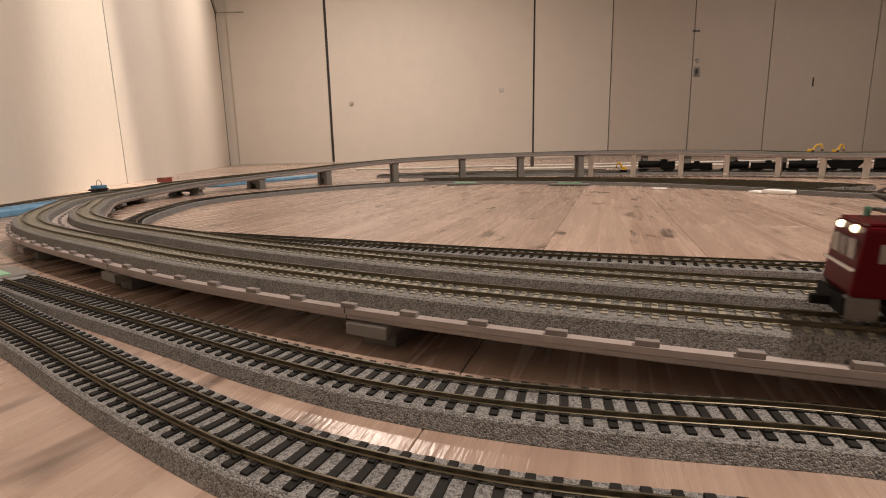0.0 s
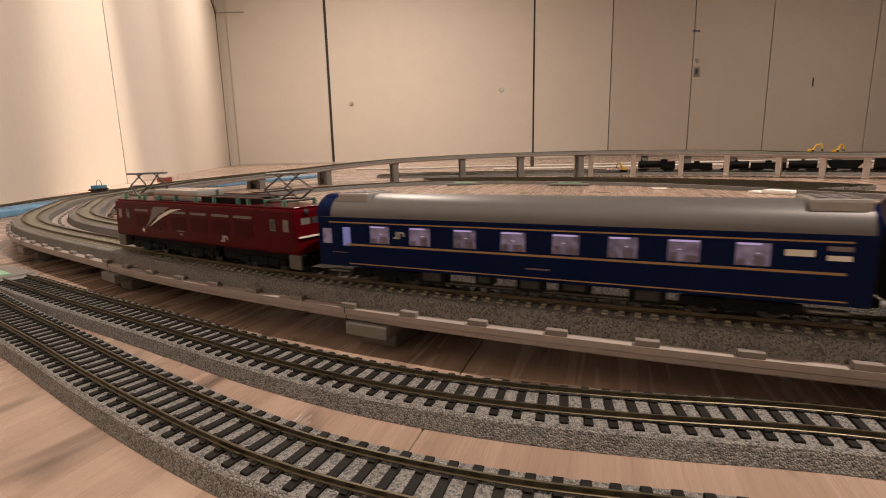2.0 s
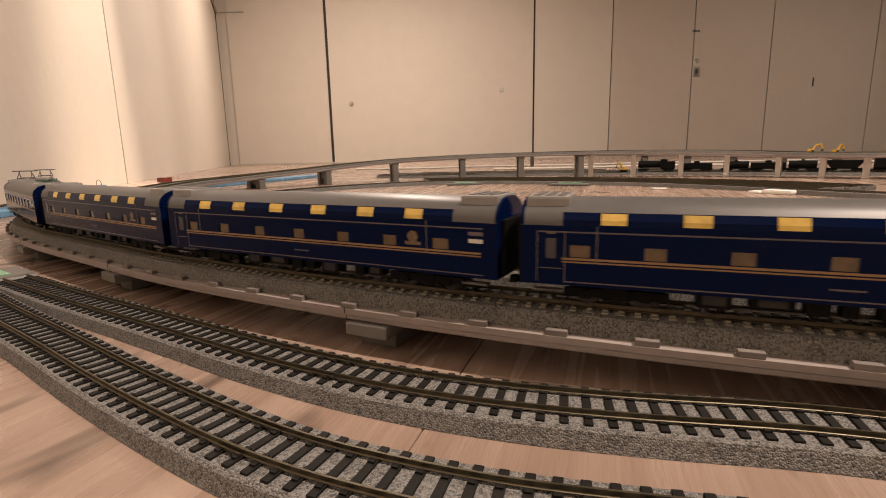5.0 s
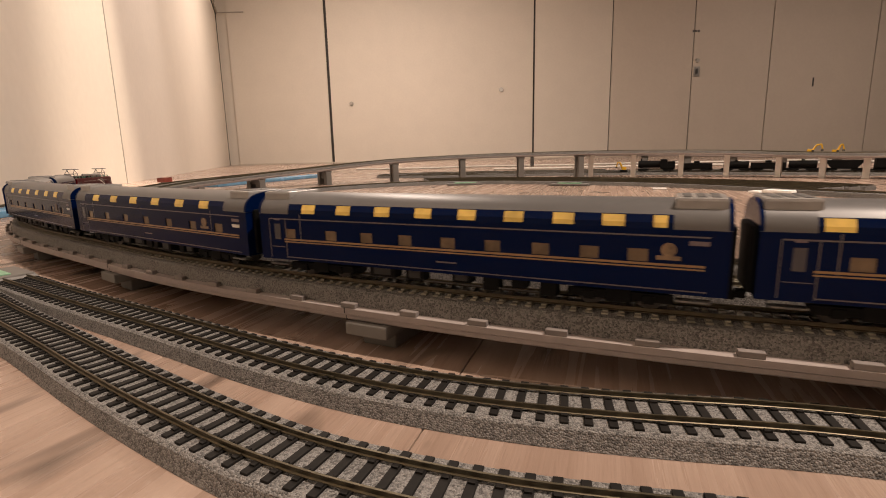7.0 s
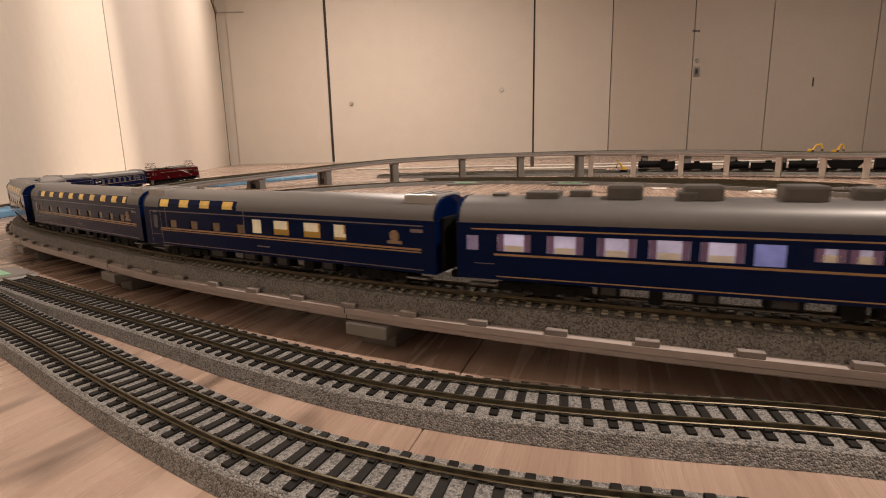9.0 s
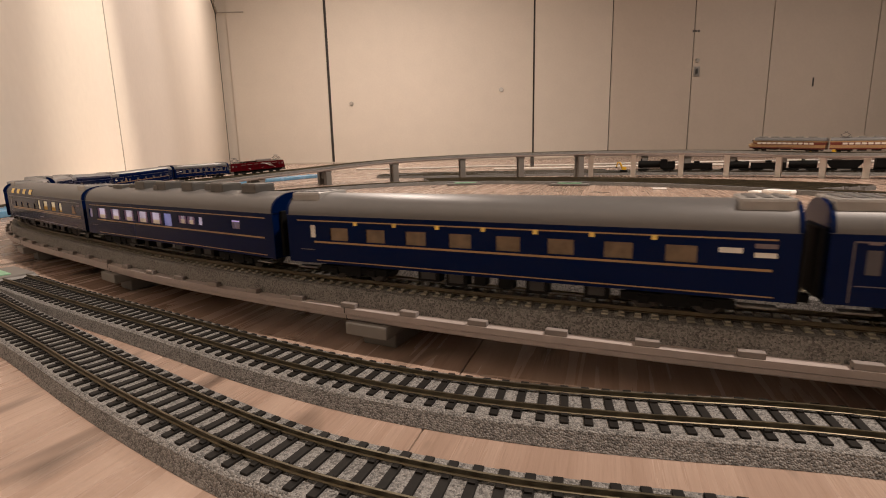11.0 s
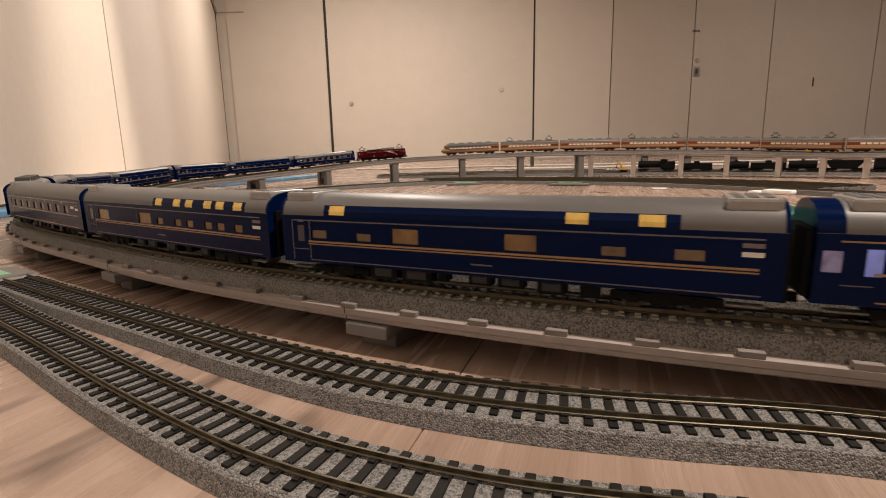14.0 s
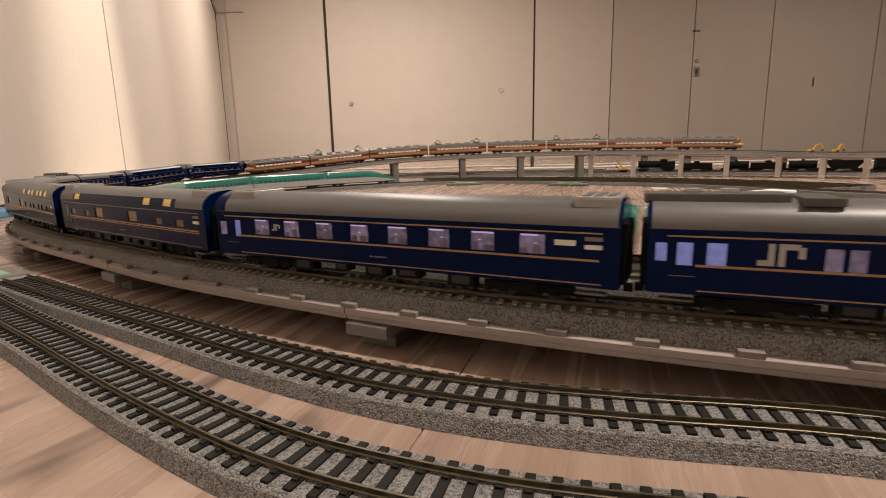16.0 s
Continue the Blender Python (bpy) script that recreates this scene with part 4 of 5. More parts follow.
def bunk_coach():
    lows = [(0.072, 0.0022, 0.0138, 0.0178, FROST)] + [(u, 0.0066, WIN_B, 0.0172, LIT_BROWN) for u in (0.145, 0.240, 0.338, 0.438, 0.537, 0.637, 0.737, 0.836)]
    marks = [(u, 0.0187, 0.0012, 0.0011, LIT_YELLOW) for u in (0.190, 0.288, 0.388, 0.487, 0.590, 0.692, 0.794)] + [(0.907, 0.0166, 0.0046, 0.0012, FROST)] + END_MARKS
    return coach("navy blue bunk coach with brownish windows and small yellow upper lights", lows, marks=marks, double=False, gear=6)


def suite_coach():
    lows = [(0.141, 0.0100, 0.0130, 0.0175, LIT_ORANGE), (0.410, 0.0100, 0.0130, 0.0175, LIT_ORANGE)] + [(u, 0.0046, 0.0134, 0.0160, LIT_ORANGE) for u in (0.500, 0.597, 0.658, 0.747, 0.803, 0.880)]
    highs = [(u, 0.0054, LIT_YELLOW) for u in (0.502, 0.599, 0.661, 0.750, 0.806, 0.882)]
    return coach("navy blue coach with two large orange windows", lows, highs, (0.468, 0.912), marks=END_MARKS + NUMBER, gear=7)


def twin_coach():
    lows = [(0.106, 0.0056, 0.0136, 0.0162, LIT_BROWN), (0.226, 0.0052, 0.0134, 0.0158, LIT_BROWN), (0.330, 0.0086, 0.0134, 0.0178, LIT_ORANGE), (0.578, 0.0086, 0.0134, 0.0178, LIT_ORANGE), (0.746, 0.0056, 0.0136, 0.0160, LIT_BROWN), (0.866, 0.0062, 0.0136, 0.0162, LIT_BROWN)]
    highs = [(0.158, 0.0064, LIT_YELLOW), (0.682, 0.0064, LIT_YELLOW), (0.806, 0.0066, LIT_YELLOW)]
    return coach("navy blue twin-berth coach with orange and few yellow windows", lows, highs, (0.122, 0.850), marks=END_MARKS + NUMBER, gear=8)


def van_coach():
    lows = [(0.022, 0.0024, 0.0132, 0.0176, LIT_BLUE), (0.058, 0.0033, 0.0124, 0.0178, LIT_BLUE), (0.105, 0.0040, 0.0126, 0.0179, LIT_BLUE), (0.262, 0.0032, 0.0124, 0.0176, LIT_VIOLET), (0.292, 0.0032, 0.0124, 0.0176, LIT_VIOLET)]
    big = blocks(0.190, 0.0158, 0.0062)
    extra = [(0.10, 0.030, 0.009, 0.0012, DARKGREY), (0.07, 0.004, 0.004, 0.0022, ROOF_LIGHT), (0.125, 0.004, 0.004, 0.0022, ROOF_LIGHT), (0.235, 0.004, 0.015, 0.0006, DARKGREY), (0.26, 0.004, 0.015, 0.0006, DARKGREY)]
    return coach("navy blue generator and luggage van with large pale lettering blocks", lows, double=False, marks=big, gear=9, units=(False, False), roof_extra=extra)


def pantograph(parent, x, z, material=DARKGREY, k=1.0):
    """A raised diamond: base frame, two lower arms, two upper arms and two contact strips."""
    base = bmesh.new()
    for y in (-0.0058 * k, 0.0058 * k):
        rod((x - 0.0068 * k, y, z + 0.0010 * k), (x + 0.0068 * k, y, z + 0.0010 * k), 0.00045 * k, base)
    for sgn in (1, -1):
        rod((x + sgn * 0.0060 * k, -0.0062 * k, z + 0.0010 * k), (x + sgn * 0.0060 * k, 0.0062 * k, z + 0.0010 * k), 0.00045 * k, base)
    p = part("pantograph", base, material, parent, "raised diamond pantograph")
    for sgn in (1, -1):
        low = bmesh.new()
        rod((x + sgn * 0.0075 * k, -0.0048 * k, z + 0.0048 * k), (x + sgn * 0.0075 * k, 0.0048 * k, z + 0.0048 * k), 0.00034 * k, low)
        high = bmesh.new()
        for y in (-0.0052 * k, 0.0052 * k):
            rod((x + sgn * 0.0008 * k, y, z + 0.0010 * k), (x + sgn * 0.0075 * k, y * 0.9, z + 0.0048 * k), 0.00040 * k, low)
            rod((x + sgn * 0.0075 * k, y * 0.9, z + 0.0048 * k), (x - sgn * 0.0020 * k, y * 0.75, z + 0.0104 * k), 0.00034 * k, high)
        part("lower_arm", low, material, p)
        part("upper_arm", high, material, p)
        part("contact_strip", rod((x + sgn * 0.0018 * k, -0.0082 * k, z + 0.0106 * k), (x + sgn * 0.0018 * k, 0.0082 * k, z + 0.0106 * k), 0.00042 * k), SPECKLED, p)
    return p


def locomotive():
    c = thing("electric_locomotive", "red electric locomotive with white streak and two pantographs", "model locomotive")
    L, W, z0, z1 = 0.116, 0.0095, 0.0072, 0.0222
    bm = box(-L / 2, L / 2, -W, W, z0, z1, 0.0009)
    for v in bm.verts:
        if abs(v.co.x) > L / 2 - 0.002 and v.co.z > 0.013:
            v.co.x -= math.copysign((v.co.z - 0.013) * 0.16, v.co.x)
    body = part("body", bm, RED, c)

    def X(u):
        return L / 2 - u * L

    for sgn in (1, -1):
        y0, y1 = sorted((sgn * (W - 0.0002), sgn * (W + 0.0001)))
        for u in (0.195, 0.305, 0.425, 0.54, 0.655, 0.765, 0.86)[:6]:
            part("louvre_window", box(X(u) - 0.0050, X(u) + 0.0050, y0, y1, 0.0183, 0.0192), SKIRT, c)
            part("louvre_panel", box(X(u) - 0.0050, X(u) + 0.0050, y0, y1 - 0.00005 if sgn > 0 else y1, 0.0118, 0.0172), RED_RECESS, c)
        for u in (0.045, 0.10, 0.90, 0.955):
            part("cab_window", box(X(u) - 0.0013, X(u) + 0.0013, y0, y1, 0.0148, 0.0188), SKIRT if u in (0.045, 0.955) else DARKGREY, c)
            part("window_glass", box(X(u) - 0.0009, X(u) + 0.0009, y0 - 0.00004, y1 + 0.00004, 0.0153, 0.0184), DIMGLASS if u in (0.10, 0.90) else CABGLASS, c)
        # white streak with a small star
        V = [(X(0.205), 0.0108), (X(0.245), 0.0150), (X(0.28), 0.0206), (X(0.375), 0.0206), (X(0.29), 0.0165), (X(0.235), 0.0130)]
        st = bmesh.new()
        vv = [st.verts.new((x, sgn * (W + 0.00016), z)) for x, z in V]
        ww = [st.verts.new((x, sgn * (W - 0.0001), z)) for x, z in V]
        st.faces.new(vv)
        st.faces.new(ww)
        for k in range(6):
            st.faces.new([vv[k], vv[(k + 1) % 6], ww[(k + 1) % 6], ww[k]])
        part("streak", st, SKIRT, c, "pale grey shooting streak")
        V2 = [(X(0.235), 0.0118), (X(0.315), 0.0172), (X(0.385), 0.0198), (X(0.455), 0.0204), (X(0.395), 0.0190), (X(0.325), 0.0162)]
        st = bmesh.new()
        st.faces.new([st.verts.new((x, sgn * (W + 0.00018), z)) for x, z in V2])
        part("streak", st, CREAM_BAR, c, "thin white trailing streak")
        star = bmesh.new()
        pts = [(0.0014 if k % 2 == 0 else 0.0006) for k in range(10)]
        star.faces.new([star.verts.new((X(0.198) + r * math.sin(k * math.pi / 5), sgn * (W + 0.0002), 0.0104 + r * math.cos(k * math.pi / 5))) for k, r in enumerate(pts)])
        part("star", star, CREAM_BAR, c, "small white star")
        for u, z, w, h, m in blocks(0.5, 0.0103, 0.0030):
            dx = (0.5 - u) * CAR
            part("mark_bar", box(X(0.665) + dx - w / 2, X(0.665) + dx + w / 2, y0 - 0.00004, y1 + 0.00004, z - h / 2, z + h / 2), TRAIN_GREY, c)
        part("number_bar", box(X(0.452), X(0.412), y0 - 0.00004, y1 + 0.00004, 0.0112, 0.0116), SKIRT, c)
        part("plate", box(X(0.439), X(0.425), y0 - 0.00004, y1 + 0.00004, 0.0098, 0.0106), SKIRT, c)
        for e in (1, -1):
            x0, x1 = sorted((e * (L / 2 - 0.0055), e * (L / 2 + 0.0004)))
            part("corner_skirt", box(x0, x1, min(sgn * 0.006, sgn * (W - 0.0004)), max(sgn * 0.006, sgn * (W - 0.0004)), 0.0022, 0.0073, 0.0006), SKIRT_DARK, c)
    for e in (1, -1):
        x = e * (L / 2)
        for y in (-0.0048, 0.0, 0.0048):
            bm = box(x - e * 0.0016 - 0.0007, x - e * 0.0012 + 0.0007, y - 0.0019, y + 0.0019, 0.0150, 0.0192)
            part("windscreen", bm, CABGLASS if y else DIMGLASS, c)
        part("front_band", box(x - 0.0003, x + 0.0003, -0.0088, 0.0088, 0.0128, 0.0133), CREAM_BAR, c)
        for y in (-0.0042, 0.0042):
            hl = bmesh.new()
            bmesh.ops.create_uvsphere(hl, u_segments=12, v_segments=8, radius=0.0009, matrix=Matrix.Translation((x - e * 0.0010, y, 0.0213)))
            part("headlight", hl, HEADLIGHT if e > 0 else DIMGLASS, c, "glowing headlight" if e > 0 else "")
        part("buffer_beam", box(min(x, x + e * 0.001), max(x, x + e * 0.001), -0.0085, 0.0085, 0.0030, 0.0068, 0.0003), BLACK, c)
        part("coupler", box(min(x, x + e * 0.0045), max(x, x + e * 0.0045), -0.0011, 0.0011, 0.0032, 0.0052, 0.0002), BLACK, c)
    for a, b2 in ((0.07, 0.585), (0.625, 0.93)):
        part("underframe", box(X(b2), X(a), -0.0070, 0.0070, 0.0026, 0.0074, 0.0004), BLACK, c)
    # roof
    part("roof", box(-L / 2 + 0.002, L / 2 - 0.002, -0.0085, 0.0085, 0.0221, 0.0229, 0.0004), RED, c)
    part("roof_hood", box(X(0.50), X(0.23), -0.0062, 0.0062, 0.0228, 0.0274, 0.0013), ROOF_LIGHT, c, "pale grey roof hood")
    part("resistor_box", box(X(0.775), X(0.52), -0.0060, 0.0060, 0.0228, 0.0252, 0.0004), BLACK, c)
    for u in (0.055, 0.15, 0.185, 0.28, 0.38, 0.50, 0.60, 0.72, 0.77, 0.85, 0.93):
        for y in (-0.0068, 0.0068):
            bm = bmesh.new()
            for k in range(3):
                bmesh.ops.create_cone(bm, cap_ends=True, segments=10, radius1=0.0008, radius2=0.0005, depth=0.0008, matrix=Matrix.Translation((X(u), y, 0.0232 + k * 0.0007)))
            part("insulator", bm, GREEN_INS, c)
    bm = bmesh.new()
    for y in (-0.0068, 0.0068):
        rod((X(0.16), y, 0.0253), (X(0.84), y, 0.0253), 0.00022, bm)
    part("bus_bar", bm, MAROON, c)
    part("horn", rod((X(0.56), 0.002, 0.0252), (X(0.56), 0.002, 0.0276), 0.0006), DARKGREY, c)
    for u in (0.115, 0.885):
        pantograph(c, X(u), 0.0236, DARKGREY, 0.95)
    for x in (-0.037, 0.0, 0.037):
        bogie(c, x, (-0.0078, 0.0078), 0.0068)
    for x in (-0.0185, 0.0185):
        part("air_tank", rod((x - 0.004, 0.0055, 0.0052), (x + 0.004, 0.0055, 0.0052), 0.0016, n=12), BLACK, c)
    part("frame_beam", box(-L / 2 + 0.003, L / 2 - 0.003, -0.0045, 0.0045, 0.0050, 0.0073), BLACK, c)
    return c


def express_car(lead=0, panto=False, kit=0):
    """One car of the cream and maroon express. lead: 1 or -1 gives a nosed cab at that end."""
    c = thing("express_train_car", "cream express railcar with maroon window band" + (" and rounded nose" if lead else ""), "model train car", group="cars of the cream express")
    L, W = 0.134, 0.0097

    def shell(name, z0, z1, w, material, cut=0.0):
        x0, x1 = -L / 2, L / 2
        bm = box(x0, x1, -w, w, z0, z1, 0.0003)
        if lead:
            for v in bm.verts:
                if v.co.x * lead > L / 2 - 0.001:
                    v.co.x -= lead * (0.002 + max(0, (z0 + z1) / 2 - 0.010) * 1.1 + (0.002 if v.co.z > (z0 + z1) / 2 else 0))
                    v.co.y *= 0.62
        return part(name, bm, material, c)

    shell("skirt_band", 0.0048, 0.0075, W, MAROON)
    shell("lower_side", 0.0075, 0.0125, W, CREAM)
    shell("window_band", 0.0125, 0.0178, W + 0.00005, MAROON)
    shell("upper_side", 0.0178, 0.0205, W, CREAM)
    part("roof", roof_mesh(-L / 2 + (0.012 if lead < 0 else 0), L / 2 - (0.012 if lead > 0 else 0), [(y, z - 0.0008) for y, z in ROOF_CURVE], "roof", ROOF), None, c)
    if lead:
        bm = bmesh.new()
        bmesh.ops.create_uvsphere(bm, u_segments=20, v_segments=12, radius=1.0, matrix=Matrix.Translation((lead * (L / 2 - 0.017), 0, 0.0195)) @ Matrix.Diagonal((0.012, 0.0085, 0.0070, 1)))
        part("cab_dome", bm, CREAM, c)
        bm = bmesh.new()
        bmesh.ops.create_uvsphere(bm, u_segments=20, v_segments=12, radius=1.0, matrix=Matrix.Translation((lead * (L / 2 - 0.010), 0, 0.0105)) @ Matrix.Diagonal((0.012, 0.0086, 0.0052, 1)))
        part("nose", bm, CREAM, c)
        part("windscreen", box(min(lead * (L / 2 - 0.010), lead * (L / 2 - 0.006)), max(lead * (L / 2 - 0.010), lead * (L / 2 - 0.006)), -0.006, 0.006, 0.0185, 0.0222, 0.0008), DIMGLASS, c)
    n = 11
    for k in range(n):
        x = -L / 2 + 0.022 + k * (L - 0.044) / (n - 1)
        for sgn in (1, -1):
            y0, y1 = sorted((sgn * (W - 0.0001), sgn * (W + 0.0002)))
            part("window", box(x - 0.0036, x + 0.0036, y0, y1, 0.0136, 0.0170), FROST, c)
    for k in range(5):
        x = -L / 2 + 0.024 + k * 0.0215
        part("roof_cooler", box(x - 0.006, x + 0.006, -0.005, 0.005, 0.0258, 0.0284, 0.0008), ROOF_LIGHT, c)
    if panto:
        pantograph(c, -0.046, 0.0262)
        pantograph(c, 0.046, 0.0262)
    for x in (-0.045, 0.045):
        bogie(c, x)
    for x in (-0.022, 0.0, 0.02):
        part("underfloor_box", box(x - 0.007, x + 0.007, -0.0082, 0.0082, 0.0024, 0.0049, 0.0004), BLACK, c)
    return c


def bullet_car(lead=0):
    c = thing("bullet_train_car", "teal bullet train car with pale grey lower side" + (" and long nose" if lead else ""), "model train car", group="cars of the teal bullet train")
    L, W, n = 0.152, 0.0105, 24
    sec = [(1.0, 0.0), (1.0, 0.42), (0.97, 0.66), (0.86, 0.83), (0.62, 0.94), (0.3, 0.99), (0.0, 1.0)]
    full = sec + [(-y, z) for y, z in reversed(sec[:-1])]

    def skin(lo, hi, name, material):
        V, F = [], []
        sel = [p for p in full if lo <= p[1] <= hi]
        groups = [sel] if hi > 0.9 else [[p for p in full if p[1] <= hi and p[0] > 0], [p for p in full if p[1] <= hi and p[0] < 0]]
        for g in groups:
            base = len(V)
            for i in range(n + 1):
                x = -L / 2 + L * i / n
                t = max(0.0, (x - (L / 2 - 0.062)) / 0.062) if lead else 0.0
                kz, ky = 1 - 0.82 * t ** 1.4, 1 - 0.55 * t ** 2.2
                V += [(x, y * W * ky, 0.0045 + z * 0.0205 * kz) for y, z in g]
            k = len(g)
            for i in range(n):
                F += [(base + i * k + j, base + (i + 1) * k + j, base + (i + 1) * k + j + 1, base + i * k + j + 1) for j in range(k - 1)]
            if hi > 0.9:
                F += [tuple(base + j for j in range(k)), tuple(base + n * k + j for j in reversed(range(k)))]
        return part(name, raw(name, V, F, material, True), None, c)

    skin(0.42, 1.0, "upper_body", TEAL)
    skin(0.0, 0.42, "lower_side", TRAIN_GREY)
    part("floor_pan", box(-L / 2, L / 2 - (0.03 if lead else 0), -0.0085, 0.0085, 0.0030, 0.0060), DARKGREY, c)
    for k in range(14 if not lead else 8):
        x = -L / 2 + 0.012 + k * 0.0094
        for sgn in (1, -1):
            y0, y1 = sorted((sgn * (W - 0.0006), sgn * (W + 0.0001)))
            part("window", box(x - 0.0022, x + 0.0022, y0, y1, 0.0140, 0.0168), DIMGLASS, c)
    for x in (-0.05, 0.05):
        bogie(c, x)
    return c


berth = berth_coach_a()
cars = [locomotive(), seat_coach(), berth, copy_thing(berth, Matrix()), copy_thing(berth, Matrix()), berth_coach_b(), lobby_coach(), dining_coach(), bunk_coach(), suite_coach(), twin_coach()]
cars += [copy_thing(cars[1], Matrix()), van_coach()]
express = [express_car(1)]
mid, mid_p = express_car(0), express_car(0, True)
express += [mid_p, mid, copy_thing(mid_p, Matrix()), copy_thing(mid, Matrix()), copy_thing(mid_p, Matrix()), copy_thing(mid, Matrix()), express_car(-1)]
bullet = [bullet_car(1)]
bm_mid = bullet_car(0)
bullet += [bm_mid] + [copy_thing(bm_mid, Matrix()) for _ in range(6)]


# ---- standing wagons, machines and clutter ----
def wagon(kind, Q, s, label):
    line = Line(Q, False)
    m = line.stand(s, 0.02)
    c = thing("freight_wagon", label, "model wagon", group="black freight wagons in the yard", at=m @ Matrix.Diagonal((1.0, 1.1, 1.12, 1)))
    L = {"tank": 0.058, "hopper": 0.072, "gondola": 0.068, "tender": 0.088, "brake": 0.05}[kind]
    part("underframe", box(-L / 2, L / 2, -0.006, 0.006, 0.0052, 0.0070, 0.0003), BLACK, c)
    for x in (-L * 0.32, L * 0.32):
        bogie(c, x, (-0.005, 0.005))
    if kind == "tank":
        part("tank", rod((-L / 2 + 0.004, 0, 0.0135), (L / 2 - 0.004, 0, 0.0135), 0.0072, n=20), BLACK, c)
        part("dome", rod((0, 0, 0.019), (0, 0, 0.0235), 0.0032, n=14), BLACK, c)
        part("walkway", box(-0.008, 0.008, -0.005, 0.005, 0.0205, 0.0210), DARKGREY, c)
    elif kind == "hopper":
        bm = box(-L / 2 + 0.002, L / 2 - 0.002, -0.0085, 0.0085, 0.007, 0.021)
        for v in bm.verts:
            if v.co.z < 0.01:
                v.co.x *= 0.62
        part("hopper", bm, BLACK, c)
        for k in range(7):
            x = -L / 2 + 0.008 + k * (L - 0.016) / 6
            part("rib", box(x - 0.0005, x + 0.0005, -0.0090, 0.0090, 0.0155, 0.0209), BLACK, c)
    elif kind == "gondola":
        part("side_body", box(-L / 2 + 0.001, L / 2 - 0.001, -0.0085, 0.0085, 0.007, 0.0175, 0.0004), BLACK, c)
        part("load", box(-0.006, 0.006, -0.005, 0.005, 0.017, 0.022, 0.001), BLACK, c)
    elif kind == "tender":
        part("boiler", rod((-L / 2 + 0.004, 0, 0.016), (L * 0.12, 0, 0.016), 0.0078, n=20), BLACK, c)
        part("cab", box(L * 0.12, L * 0.30, -0.009, 0.009, 0.007, 0.027, 0.0008), BLACK, c)
        part("bunker", box(L * 0.30, L / 2, -0.0085, 0.0085, 0.007, 0.022, 0.0006), BLACK, c)
        part("chimney", rod((-L * 0.38, 0, 0.022), (-L * 0.38, 0, 0.029), 0.0020, n=12), BLACK, c)
    else:
        part("body", box(-L / 2 + 0.001, L / 2 - 0.001, -0.009, 0.009, 0.007, 0.024, 0.0008), BLACK, c)
        part("roof", box(-L / 2, L / 2, -0.0095, 0.0095, 0.024, 0.0255, 0.0006), DARKGREY, c)
    return c


for kind, s, label in (("tender", 0.595, "black tank locomotive standing in the yard"), ("gondola", 0.686, "black open wagon with a small load"), ("tank", 0.768, "black tank wagon with dome"), ("gondola", 0.83, "black open wagon with a small load"),
                       ("tank", 0.893, "black tank wagon with dome"), ("hopper", 0.963, "black ribbed hopper wagon"), ("brake", 1.035, "black boxy brake van in the yard"), ("tender", 1.12, "black tank locomotive standing in the yard")):
    wagon(kind, YARD_1, s, label)


def excavator(m, reach, label):
    c = thing("toy_excavator", label, "toy excavator", at=m)
    tr = bmesh.new()
    for y in (-0.006, 0.006):
        box(-0.009, 0.009, y - 0.0022, y + 0.0022, 0, 0.0045, 0.0015, bm=tr)
    part("crawler", tr, BLACK, c)
    part("cabin", box(-0.007, 0.0045, -0.0065, 0.0065, 0.0050, 0.0125, 0.001), YELLOW, c)
    part("window", box(0.0005, 0.0050, -0.0066, -0.001, 0.0078, 0.0116), DIMGLASS, c)
    part("turntable", rod((0, 0, 0.0042), (0, 0, 0.0052), 0.005, n=16), BLACK, c)
    bm = rod((0.003, 0, 0.010), (0.008 + reach * 0.3, 0, 0.022), 0.0021)
    rod((0.008 + reach * 0.3, 0, 0.022), (0.014 + reach, 0, 0.024), 0.0018, bm)
    rod((0.014 + reach, 0, 0.024), (0.017 + reach, 0, 0.013), 0.0015, bm)
    part("boom", bm, YELLOW, c)
    part("bucket", box(0.014 + reach, 0.019 + reach, -0.003, 0.003, 0.009, 0.0135, 0.001), DARKGREY, c)


for s, r, turn in ((0.521, 0.004, 0), (0.566, -0.003, 0)):
    p = BACK.stand(s, 0.01)
    excavator(p @ pose(0, 0, 0, 0, 0, turn), r, "yellow toy excavator standing on the rear viaduct")
m = Line(YARD_1, False).stand(0.520, 0.01)
excavator(m @ pose(0, 0, 0, 0, 0, 180), 0.0, "yellow toy excavator on the yard track")


def slab(name, label, category, cx, cy, cz, lx, ly, h, turn, material, bev=0.002, extra=None):
    c = thing(name, label, category, at=pose(cx, cy, cz, 0, 0, turn))
    part("body", box(-lx / 2, lx / 2, -ly / 2, ly / 2, 0, h, bev), material, c)
    if extra:
        extra(c)
    return c


def foam_ramp(c):
    part("ramp", box(-0.035, -0.02, -0.010, 0.010, 0.0, 0.003, 0.001), WHITE_FOAM, c)


slab("foam_pad", "white foam pad lying beside the floor track", "foam piece", 0.436, 0.635, 0.0, 0.036, 0.018, 0.0055, -60, WHITE_FOAM, 0.0022, foam_ramp)
slab("paper_scrap", "crumpled white scrap on the floor", "scrap", 0.332, 0.752, 0.0, 0.020, 0.010, 0.003, -20, WHITE_FOAM, 0.0013)


